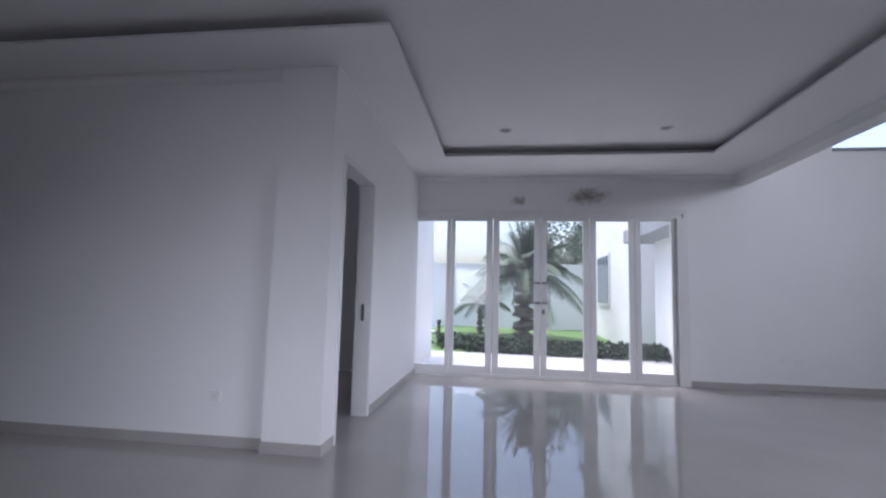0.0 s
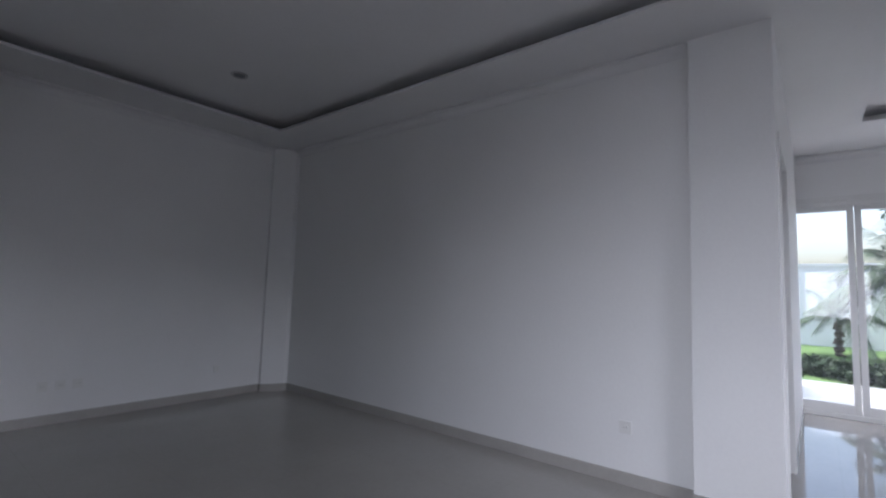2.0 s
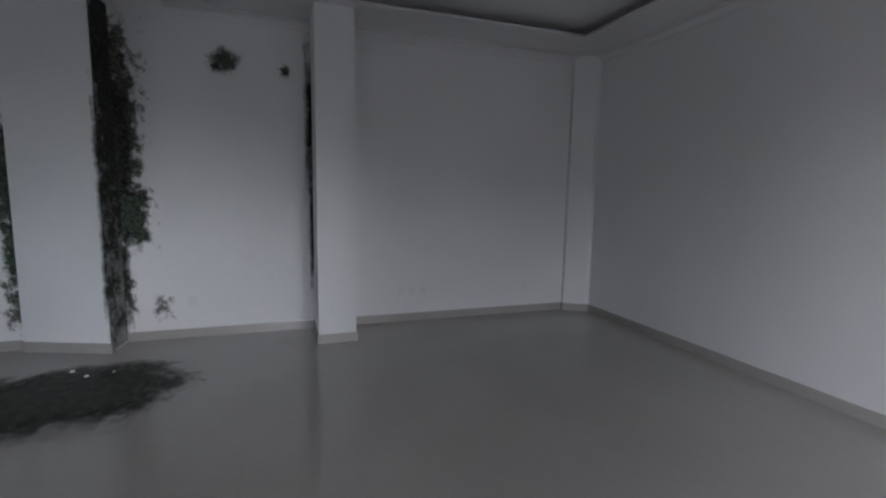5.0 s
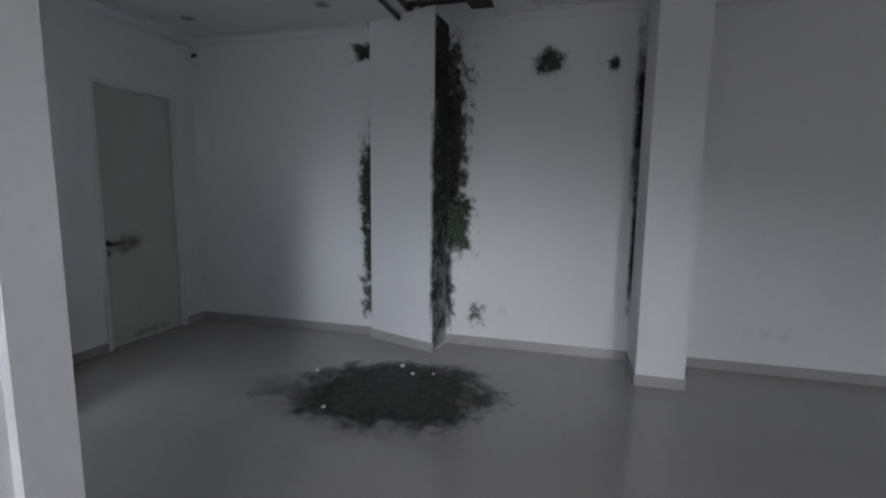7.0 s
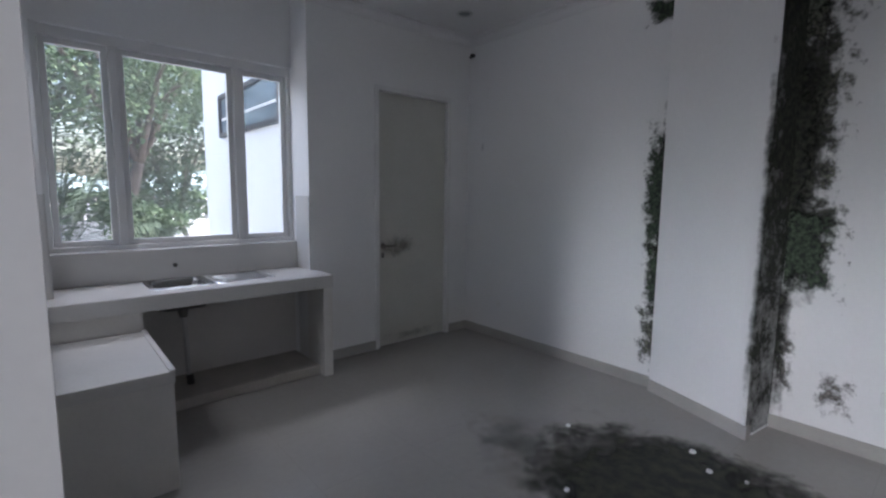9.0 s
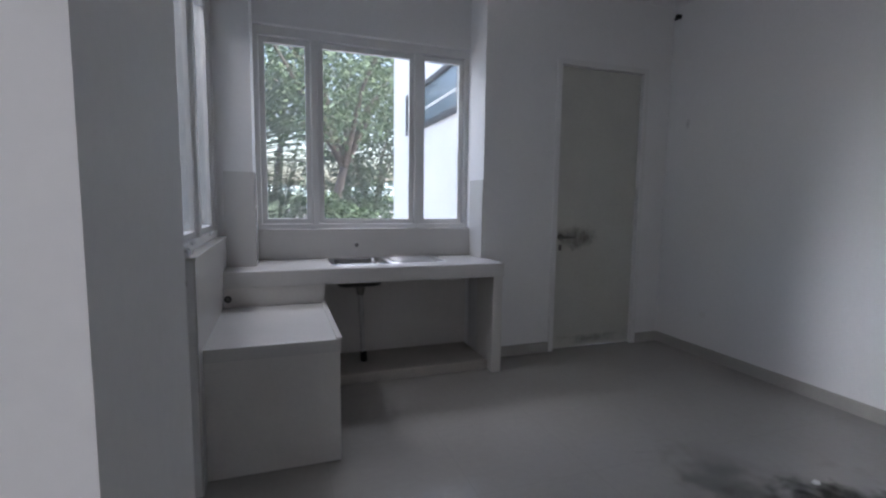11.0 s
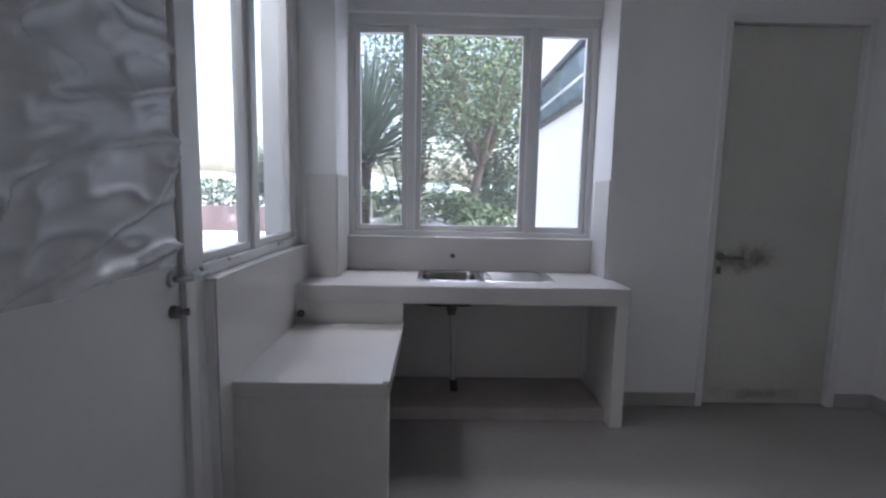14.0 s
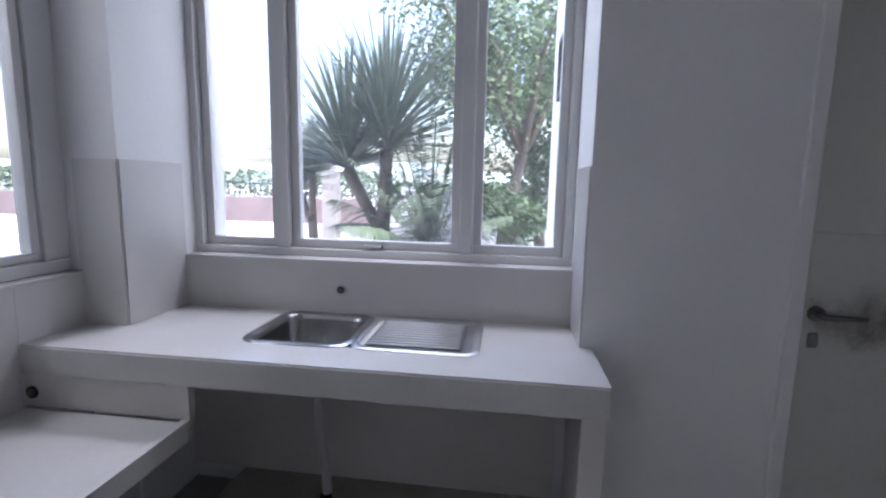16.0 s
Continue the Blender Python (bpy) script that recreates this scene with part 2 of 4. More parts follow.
def prism(bm, pts, z0, z1):
    lo = [bm.verts.new((x, y, z0)) for x, y in pts]
    hi = [bm.verts.new((x, y, z1)) for x, y in pts]
    n = len(pts)
    bm.faces.new(lo[::-1])
    bm.faces.new(hi)
    for i in range(n):
        bm.faces.new((lo[i], lo[(i + 1) % n], hi[(i + 1) % n], hi[i]))
    bmesh.ops.recalc_face_normals(bm, faces=bm.faces[:])


def tube(bm, pts, radii, n=8):
    """A tapered tube through points."""
    rings = []
    for i, pt in enumerate(pts):
        d = (Vector(pts[min(i + 1, len(pts) - 1)]) - Vector(pts[max(i - 1, 0)])).normalized()
        q = d.to_track_quat('Z', 'Y')
        rings.append([bm.verts.new(Vector(pt) + q @ Vector((radii[i] * math.cos(a), radii[i] * math.sin(a), 0))) for a in (2 * math.pi * k / n for k in range(n))])
    for a, b in zip(rings, rings[1:]):
        for k in range(n):
            bm.faces.new((a[k], a[(k + 1) % n], b[(k + 1) % n], b[k]))
    bm.faces.new(rings[0][::-1])
    bm.faces.new(rings[-1])


def mesh(name, bm, mat, smooth=False):
    me = bpy.data.meshes.new(name)
    bm.to_mesh(me)
    bm.free()
    me.materials.append(mat)
    if smooth:
        for p in me.polygons:
            p.use_smooth = True
    return me


def thing(name, bm, mat, label="", category="", group="", kind="", smooth=False):
    return tagged(new(name, mesh(name, bm, mat, smooth)), label, category, group, kind)


def holder(name, at, label, category, group="", kind=""):
    o = new(name)
    o.location = at
    return tagged(o, label, category, group, kind)


def part(name, bm, mat, parent, label="", smooth=False):
    """A part, given in world coordinates, under an upright unrotated thing or part."""
    base = Vector((0, 0, 0))
    o = parent
    while o:
        base += o.location
        o = o.parent
    bmesh.ops.translate(bm, verts=bm.verts[:], vec=-base)
    p = new(name, mesh(name, bm, mat, smooth))
    p.parent = parent
    return tagged(p, label)


def boxes(*dims, bevel=0.0):
    bm = bmesh.new()
    for d in dims:
        box(bm, *d, bevel=bevel)
    return bm


def structure(name, mat, label, category, *dims, bevel=0.0):
    return thing(name, boxes(*dims, bevel=bevel), mat, label, category, "", "structure")


# ---- plan ----
XW, YN, YG = -6.137, 3.843, 7.49          # west wall, hall's north wall, garden front
YK, XE, YS = -4.03, -2.47, -1.22          # kitchen's back wall, kitchen's side wall, hall's south wall
XR, ZC, ZU = -0.875, 3.07, 3.19           # wall with the side doorway, ceiling, raised ceiling
XV, XO = 4.0, 9.0                         # edge of the stair void, outer wall
T = 0.15
ZT = 6.2

floor = structure("floor", FLOOR, "polished cream porcelain tile floor, dusty and reflective", "floor", (XW - T, XO + T, YK - 0.7, YG + 0.1, -0.12, 0.0))
structure("wall_west", WALL, "white painted wall, damp-stained in the kitchen end", "wall", (XW - T, XW, YK - 0.6, 8.2, 0, 3.6))
structure("wall_north", WALL, "white painted hall wall ending in a shallow pier", "wall",
          (XW, -1.349, YN, YN + T, 0, ZC), (-1.349, XR, 3.780, YN + T, 0, ZC))
structure("wall_doorway", WALL, "white painted wall with an open doorway", "wall",
          (XR - T, XR, YN + T, 4.08, 0, ZC), (XR - T, XR, 4.08, 4.98, 2.37, ZC), (XR - T, XR, 4.98, YG, 0, ZC))
structure("wall_front", WALL, "white painted wall round the glazed garden doors", "wall",
          (XR - T, -0.975, YG, YG + T, 0, ZC), (-0.975, 3.09, YG, YG + T, 2.5, ZC), (3.09, XV, YG, YG + T, 0, ZC + 0.3), (-4.6, -4.2, YG, YG + T, 0, ZC + .3), (-4.2, -3.0, YG, YG + T, 0, 1.0), (-4.2, -3.0, YG, YG + T, 2.2, ZC + .3), (-3.0, -1.80, YG, YG + T, 0, ZC + .3),
          (-1.80, -1.63, YG, YG + T, 0, 1.2), (-1.80, -1.63, YG, YG + T, 2.2, ZC + .3), (-1.63, XR - T, YG, YG + T, 0, ZC + .3))
structure("wall_stair", WALL, "tall white wall of the bright stair void", "wall", (XV, XO + T, YG + 0.07, YG + 0.22, 0, 3.49), (XV, 5.2, YG + 0.07, YG + 0.22, 3.49, 5.3), (8.8, XO + T, YG + 0.07, YG + 0.22, 3.49, 5.3), (XV, XO + T, YG + 0.07, YG + 0.22, 5.3, ZT))
structure("wall_east", WALL, "outer white wall with a tall window opening", "wall",
          (XO, XO + T, YS - T, -0.9, 0, ZT), (XO, XO + T, 2.3, 3.1, 0, ZT), (XO, XO + T, 4.7, YG + 0.07, 0, ZT), (XO, XO + T, -0.9, 2.3, 0, 3.49), (XO, XO + T, -0.9, 2.3, 5.3, ZT), (XO, XO + T, 3.1, 4.7, 0, 3.05), (XO, XO + T, 3.1, 4.7, 3.95, ZT))
structure("wall_south", WALL, "plain white painted wall behind the hall", "wall", (-2.5, -1.2, YS - 0.28, YS, 0, ZT), (0.4, XO + T, YS - 0.28, YS, 0, ZT), (-1.2, 0.4, YS - 0.28, YS, 0, 0.8), (-1.2, 0.4, YS - 0.28, YS, 2.2, ZT))
structure("pier_south", WALL, "white square wall end beside the side door", "pier", (-2.63, -2.5, -1.68, -1.19, 0, ZC))
structure("beam", CEIL, "white downstand beam along the stair void", "beam", (3.8, XV, YS, YG, 2.94, ZC))
structure("wall_upper", WALL, "white wall above the stair void's edge", "wall", (XV - T, XV, YS, YG, ZC + 0.02, ZT))
structure("ceiling_void", CEIL, "white flat ceiling over the stair void", "ceiling", (XV - T, XO + T, YS - T, YG + 0.22, ZT, ZT + 0.15))
structure("trim_void", SOFFIT, "thin grey sill under the upper stair window", "trim", (5.2, XO, YG + 0.055, YG + 0.07, 3.44, 3.49))
# side room behind the doorway
structure("wall_side_room", WALL, "plain wall of the unlit side room", "wall", (-4.6, -4.45, YN + T, YG, 0, ZC), (-4.45, XR - T, YN + T, YN + T + 0.01, 0, ZC))

# kitchen walls
NX0, NX1, NYB = -4.325, -2.65, -4.29
structure("wall_kitchen_back", WALL, "white painted kitchen wall with a door and a window niche", "wall",
          (XW, -5.86, YK - T, YK, 0, ZC), (-5.86, -4.98, YK - T, YK, 2.43, ZC), (-4.98, NX0, YK - 0.42, YK, 0, ZC),
          (NX0, NX1, NYB - 0.16, NYB, 0, 1.05), (NX0, NX1, -4.62, -4.33, 2.52, ZC), (NX1, XE + 0.25, -4.6, -3.96, 0, ZC))
structure("wall_kitchen_side", WALL, "white tiled low wall below the side window", "wall",
          (XE, XE + 0.2, -3.96, -2.76, 0, 1.02), (XE, XE + 0.2, -3.96, -1.68, 2.5, ZC), (XE, XE + 0.2, -1.74, -1.68, 0, 2.5))
structure("window_sill", DADO, "pale tiled window ledge", "sill", (XE - 0.012, XE + 0.2, -3.96, -2.762, 1.02, 1.034, ), bevel=0.003)
structure("wall_store", WALL, "dark closed space behind the kitchen door", "wall", (-5.9, -4.9, -5.0, -4.9, 0, 2.6))

# slanted pier, free pier and corner pier on the west wall
bm = bmesh.new()
prism(bm, [(XW, -1.93), (-6.083, -1.925), (-5.818, -1.202), (XW, -1.16)], 0, ZC)
thing("pier_mouldy", bm, WALL, "white wall pier with black mould down its side", "pier", "", "structure")
structure("pier_column", WALL, "white square column standing off the wall", "column", (XW, -5.59, 0.536, 0.89, 0, ZC))
bm = bmesh.new()
prism(bm, [(XW, 3.56), (-6.09, 3.56), (-5.955, 3.79), (-5.955, YN), (XW, YN)], 0, ZC)
thing("pier_corner", bm, WALL, "small white boxed pipe in the room corner", "pier", "", "structure")

# skirting
SK = 0.088


def skirt(*dims):
    return structure("baseboard", SKIRT, "grey-beige tile skirting", "baseboard", *[(a, b, c, d, 0, SK) for a, b, c, d in dims], bevel=0.003)


skirt((XW, XW + 0.012, YK, -1.93))
skirt((XW, XW + 0.012, -1.16, 0.536))
skirt((XW, XW + 0.012, 0.89, 3.56))
skirt((-5.955, -1.349, YN - 0.012, YN))
skirt((-1.361, XR + 0.012, 3.768, 3.780))
skirt((XR, XR + 0.012, 3.780, 4.03))
skirt((XR, XR + 0.012, 5.03, YG))
skirt((3.16, XV, YG - 0.012, YG))
skirt((XV, XO, YG + 0.058, YG + 0.07))
skirt((XW, -5.59, 0.524, 0.536))
skirt((-5.59, -5.578, 0.524, 0.902))
skirt((XW, -5.59, 0.89, 0.902))
skirt((XW, -5.88, YK, YK + 0.012))
skirt((-4.96, -4.36, YK, YK + 0.012))
skirt((-2.5, 0.8, YS, YS + 0.012))
bm = bmesh.new()
prism(bm, [(-6.083, -1.937), (-6.07, -1.925), (-5.804, -1.19), (-5.86, -1.18), (-5.83, -1.202), (-6.09, -1.925)], 0, SK)
thing("baseboard", bm, SKIRT, "grey-beige tile skirting on the slanted pier", "baseboard", "", "structure")
bm = bmesh.new()
prism(bm, [(-6.125, 3.548), (-6.083, 3.548), (-5.945, 3.785), (-5.945, 3.83), (-5.957, 3.83), (-5.957, 3.79), (-6.09, 3.56), (-6.125, 3.56)], 0, SK)
thing("baseboard", bm, SKIRT, "grey-beige tile skirting round the corner pier", "baseboard", "", "structure")

# ---- ceilings ----
TRAY = (-5.5, 3.05, -0.45, 6.33)
TN = 3.24                                  # north edge of the tray's west part
TX = -0.31
HOLE = (-6.137, -5.45, -1.56, -0.66)


def plate(bm, xs, ys, keep, z0, z1):
    """A flat slab made of the cells of a grid that keep(x, y) accepts."""
    grid = {}
    for x in xs:
        for y in ys:
            grid[x, y] = bm.verts.new((x, y, z0))
    faces = []
    for a, b in zip(xs, xs[1:]):
        for c, d in zip(ys, ys[1:]):
            if keep((a + b) / 2, (c + d) / 2):
                faces.append(bm.faces.new((grid[a, c], grid[a, d], grid[b, d], grid[b, c])))
    r = bmesh.ops.extrude_face_region(bm, geom=faces)
    bmesh.ops.translate(bm, verts=[v for v in r["geom"] if isinstance(v, bmesh.types.BMVert)], vec=(0, 0, z1 - z0))
    bmesh.ops.delete(bm, geom=[v for v in bm.verts if not v.link_faces], context='VERTS')
    bmesh.ops.recalc_face_normals(bm, faces=bm.faces[:])


def in_tray(x, y, g=0.0):
    return TRAY[0] - g < x < TRAY[1] + g and TRAY[2] - g < y < (TRAY[3] if x > TX - g else TN) + g


def in_hole(x, y):
    return HOLE[0] < x < HOLE[1] and HOLE[2] < y < HOLE[3]


bm = bmesh.new()
plate(bm, [XW, HOLE[1] - 0.02, TRAY[0] + .01, TX, TRAY[1], XV], [-4.62, HOLE[2], HOLE[3], TRAY[2], TN, TRAY[3], YG],
      lambda x, y: not in_tray(x, y) and not in_hole(x, y), ZC, ZC + 0.02)
thing("ceiling", bm, CEIL, "white plasterboard ceiling with a stepped tray", "ceiling", "", "structure")
G = 0.22
bm = bmesh.new()
W2 = 0.03
x0, x1, y0, y1 = TRAY[0] - G, TRAY[1] + G, TRAY[2] - G, TRAY[3] + G
for d in ((x0 - W2, x0, y0, TN + G), (x0, TX - G, TN + G, TN + G + W2), (TX - G - W2, TX - G, TN + G + W2, y1), (TX - G, x1, y1, y1 + W2), (x1, x1 + W2, y0, y1), (x0, x1, y0 - W2, y0)):
    box(bm, *d, ZC + 0.02, ZU)
thing("trim_cove", bm, CEIL, "shadowed upright side of the ceiling cove", "trim", "", "structure")
structure("ceiling_raised", CEIL, "white raised ceiling within the tray", "ceiling", (x0 - W2, x1 + W2, y0 - W2, y1 + W2, ZU, ZU + 0.1))
structure("slab_above", VOIDM, "concrete slab above the ceiling, coloured near black for shade", "slab", (XW - T, XV - T, -4.7, YG + T, 3.6, 3.75))


def cornice(x0, x1, y0, y1, nx, ny):
    """A small stepped plaster moulding where wall and ceiling meet; nx, ny: the way into the room."""
    bm = bmesh.new()
    prof = [(0, -0.085), (0.008, -0.085), (0.008, -0.078)] + [(0.008 + 0.06 * (1 - math.cos(a)), -0.078 + 0.06 * math.sin(a)) for a in (radians(15 * k) for k in range(1, 7))] + [(0.076, -0.018), (0.076, -0.001), (0, -0.001)]
    ends = [[bm.verts.new((px + nx * d, py + ny * d, ZC + h)) for d, h in prof] for px, py in ((x0, y0), (x1, y1))]
    k = len(prof)
    for i in range(k):
        bm.faces.new((ends[0][i], ends[0][(i + 1) % k], ends[1][(i + 1) % k], ends[1][i]))
    bm.faces.new(ends[0])
    bm.faces.new(ends[1][::-1])
    bmesh.ops.recalc_face_normals(bm, faces=bm.faces[:])
    return thing("cornice", bm, CEIL, "small white stepped plaster cornice", "cornice", "", "structure")


cornice(XW, XW, 0.89, YN, 1, 0)
cornice(XW, -1.349, YN, YN, 0, -1)
cornice(XR, 3.99, YG, YG, 0, -1)
cornice(XW, XW, -0.6, 0.536, 1, 0)
cornice(XW, XW, YK, -1.95, 1, 0)
cornice(XW, NX0, YK, YK, 0, 1)

# ---- glazing ----
def pane(name, bm, parent):
    p = part(name, bm, GLASS, parent)
    p.visible_shadow = False
    return p


# garden front: six tall glazed bays, the middle two a pair of doors
front = holder("window_1", (1.06, YG + 0.06, 0), "white framed glazed garden doors with six tall panes", "glazed door", "", "structure")
FX = [(-0.88, -0.41), (-0.28, 0.21), (0.41, 0.94), (1.13, 1.67), (1.86, 2.33), (2.50, 2.93)]
part("window_frame", boxes((-0.975, 3.09, YG + 0.0, YG + 0.12, 2.44, 2.5), (-0.975, -0.88, YG, YG + 0.12, 0, 2.44), (3.0, 3.09, YG - 0.03, YG + 0.12, 0, 2.44), (-0.88, 3.0, YG + 0.0, YG + 0.12, 0.0, 0.05), bevel=0.004), FRAME, front)
part("window_trim", boxes((-1.03, 3.15, YG - 0.02, YG, 2.5, 2.56), (3.09, 3.15, YG - 0.02, YG, 0, 2.5), bevel=0.004), FRAME, front)
for i, ((a, b), (c, d)) in enumerate(zip(FX, FX[1:])):
    m = (b + c) / 2
    for s, e in ((b, m - 0.004), (m + 0.004, c)):
        part("stile", boxes((s, e, YG + 0.02, YG + 0.075, 0.05, 2.44), bevel=0.004), FRAME, front)
part("stile", boxes((2.93, 3.0, YG + 0.02, YG + 0.075, 0.05, 2.44), bevel=0.004), FRAME, front)
for a, b in FX:
    part("bottom_rail", boxes((a, b, YG + 0.02, YG + 0.075, 0.05, 0.16), bevel=0.003), FRAME, front)
    part("top_rail", boxes((a, b, YG + 0.02, YG + 0.075, 2.39, 2.44), bevel=0.003), FRAME, front)
    pane("pane", boxes((a, b, YG + 0.045, YG + 0.051, 0.16, 2.39)), front)
for side in (-1, 1):
    for x in (0.90, 1.17) if side < 0 else ():
        bm = bmesh.new()
        y = YG - 0.045
        z0, z1 = 1.13, 1.44
        tube(bm, [(x, YG + 0.02, z0 + 0.03), (x, y, z0 + 0.03)], [0.011, 0.011])
        tube(bm, [(x, YG + 0.02, z1 - 0.03), (x, y, z1 - 0.03)], [0.011, 0.011])
        part("pull_mount", bm, DARKSTEEL, front)
    bm = bmesh.new()
    if side < 0:
        y = YG - 0.045
        tube(bm, [(1.03, y, 1.14), (0.93, y, 1.14), (0.905, y, 1.165), (0.905, y, 1.415), (0.93, y, 1.44), (1.03, y, 1.44)], [0.014] * 6)
    else:
        y = YG - 0.045
        tube(bm, [(1.05, y, 1.14), (1.145, y, 1.14), (1.17, y, 1.165), (1.17, y, 1.415), (1.145, y, 1.44), (1.05, y, 1.44)], [0.014] * 6)
    part("pull_handle", bm, DARKSTEEL, front, "dark steel square pull handle")
part("lock", boxes((1.06, 1.10, YG + 0.005, YG + 0.02, 0.97, 1.04), bevel=0.004), DARKSTEEL, front)

# kitchen window over the sink
sinkwin = holder("window_2", (-3.48, -4.4, 1.05), "white framed three-light kitchen window with weathered paint", "window", "", "structure")
Y0, Y1 = -4.47, -4.37
part("window_frame", boxes((NX0, NX1, Y0, Y1, 1.05, 1.09), (NX0, NX1, Y0, Y1, 2.455, 2.52), (NX0, -4.29, Y0, Y1, 1.09, 2.455), (-2.685, NX1, Y0, Y1, 1.09, 2.455),
     (-3.10, -3.05, Y0, Y1, 1.09, 2.455), (-3.91, -3.86, Y0, Y1, 1.09, 2.455), bevel=0.004), FRAME, sinkwin)
part("window_sill", boxes((NX0, NX1, -4.37, -4.282, 1.05, 1.056), bevel=0.003), COUNTER, sinkwin)
for a, b in ((-4.29, -3.91), (-3.86, -3.10), (-3.05, -2.685)):
    sash = part("sash", boxes((a + .003, b - .003, -4.44, -4.40, 1.092, 1.128), (a + .003, b - .003, -4.44, -4.40, 2.41, 2.452), (a + .003, a + 0.04, -4.44, -4.40, 1.128, 2.41), (b - 0.04, b - .003, -4.44, -4.40, 1.128, 2.41), bevel=0.003), FRAME, sinkwin)
    pane("pane", boxes((a + 0.035, b - 0.035, -4.423, -4.418, 1.125, 2.415)), sash)
part("latch", boxes((-3.52, -3.44, -4.40, -4.375, 1.10, 1.112), bevel=0.003), STEEL, sinkwin, "small steel window latch")

# side window and door in the kitchen's side wall
sidewin = holder("window_3", (XE + 0.1, -3.35, 1.03), "white framed two-light side window with rounded frame", "window", "", "structure")
X0, X1 = XE + 0.04, XE + 0.12
part("window_frame", boxes((X0, X1, -3.96, -2.70, 1.034, 1.08), (X0, X1, -3.96, -2.70, 2.44, 2.5), (X0, X1, -3.96, -3.86, 1.08, 2.44), (X0, X1, -2.78, -2.70, 1.034, 2.5), (X0, X1, -3.32, -3.25, 1.08, 2.44), bevel=0.006), FRAME, sidewin)
for a, b in ((-3.86, -3.32), (-3.25, -2.78)):
    sash = part("sash", boxes((X0 + .015, X1 - .015, a + .003, b - .003, 1.083, 1.115), (X0 + .015, X1 - .015, a + .003, b - .003, 2.40, 2.437), (X0 + .015, X1 - .015, a + .003, a + 0.035, 1.115, 2.40), (X0 + .015, X1 - .015, b - 0.035, b - .003, 1.115, 2.40), bevel=0.004), FRAME, sidewin)
    pane("pane", boxes((X0 + 0.038, X0 + 0.043, a + 0.03, b - 0.03, 1.11, 2.405)), sash)
    part("latch", boxes((X0 - 0.012, X0 + .014, (a + b) / 2 - 0.04, (a + b) / 2 + 0.04, 1.065, 1.079), bevel=0.003), STEEL, sash, "small steel casement stay")


def lever(parent, x, y, z, nx, ny, along, mat=STEEL):
    """A round rose with a lever; (nx, ny): out of the door, along: the lever's way on the door."""
    n, a = Vector((nx, ny, 0)), Vector((along[0], along[1], 0))
    c = Vector((x, y, z))
    bm = bmesh.new()
    tube(bm, [c, c + n * 0.012], [0.026, 0.025], 16)
    part("rose", bm, mat, parent)
    bm = bmesh.new()
    tube(bm, [c + n * 0.012, c + n * 0.045, c + n * 0.055 + a * 0.02, c + n * 0.055 + a * 0.115], [0.010, 0.010, 0.010, 0.008], 10)
    part("lever", bm, mat, parent, smooth=True)


# kitchen door
kdoor = holder("door_1", (-5.42, YK, 0), "closed cream-painted flush door, grimy round the handle", "door", "", "structure")
part("door_frame", boxes((-5.88, -5.835, YK - 0.1, YK + 0.012, 0, 2.445), (-5.005, -4.96, YK - 0.1, YK + 0.012, 0, 2.445), (-5.835, -5.005, YK - 0.1, YK + 0.012, 2.40, 2.445), bevel=0.004), FRAME, kdoor)
part("door_leaf", boxes((-5.832, -5.008, YK - 0.07, YK - 0.03, 0.008, 1.249), (-5.832, -5.008, YK - 0.07, YK - 0.03, 1.253, 2.397), (-5.83, -5.01, YK - 0.065, YK - 0.034, 1.24, 1.26), bevel=0.002), DOORM, kdoor)
part("kick_board", boxes((-5.825, -5.015, YK - 0.03, YK - 0.024, 0.01, 0.10), bevel=0.002), DOORM, kdoor)
lever(kdoor, -5.065, YK - 0.03, 0.985, 0, 1, (-1, 0), DARKSTEEL)
part("keyhole", boxes((-5.08, -5.05, YK - 0.03, YK - 0.024, 0.87, 0.92), bevel=0.004), DARKSTEEL, kdoor)

# side door, film taped over it
sdoor = holder("door_2", (XE + 0.06, -2.2, 0), "closed white side door with polythene film taped over it", "door", "", "structure")
XD = XE + 0.05
part("door_frame", boxes((XD - 0.02, XD + 0.09, -2.762, -2.70, 0, 1.034), (XD - 0.02, XD + 0.09, -2.70, -2.64, 0, 2.5), (XD - 0.02, XD + 0.09, -1.76, -1.74, 0, 2.5), (XD - 0.02, XD + 0.09, -2.64, -1.76, 2.44, 2.5), bevel=0.004), FRAME, sdoor)
part("door_leaf", boxes((XD, XD + 0.045, -2.637, -1.763, 0.008, 2.437), bevel=0.003), DOORW, sdoor)
lever(sdoor, XD, -2.59, 1.06, -1, 0, (0, -1))
bm = bmesh.new()
tube(bm, [(XD, -2.59, 0.955), (XD - 0.02, -2.59, 0.955)], [0.022, 0.02], 14)
tube(bm, [(XD - 0.02, -2.59, 0.955), (XD - 0.05, -2.60, 0.955)], [0.008, 0.012], 10)
part("lock_knob", bm, DARKSTEEL, sdoor)
bm = bmesh.new()
box(bm, XD - 0.065, XD - 0.035, -2.66, -2.60, 1.05, 1.085, bevel=0.012)
part("handle_wrapping", bm, FILM, sdoor, "white film wrapped round the lever")
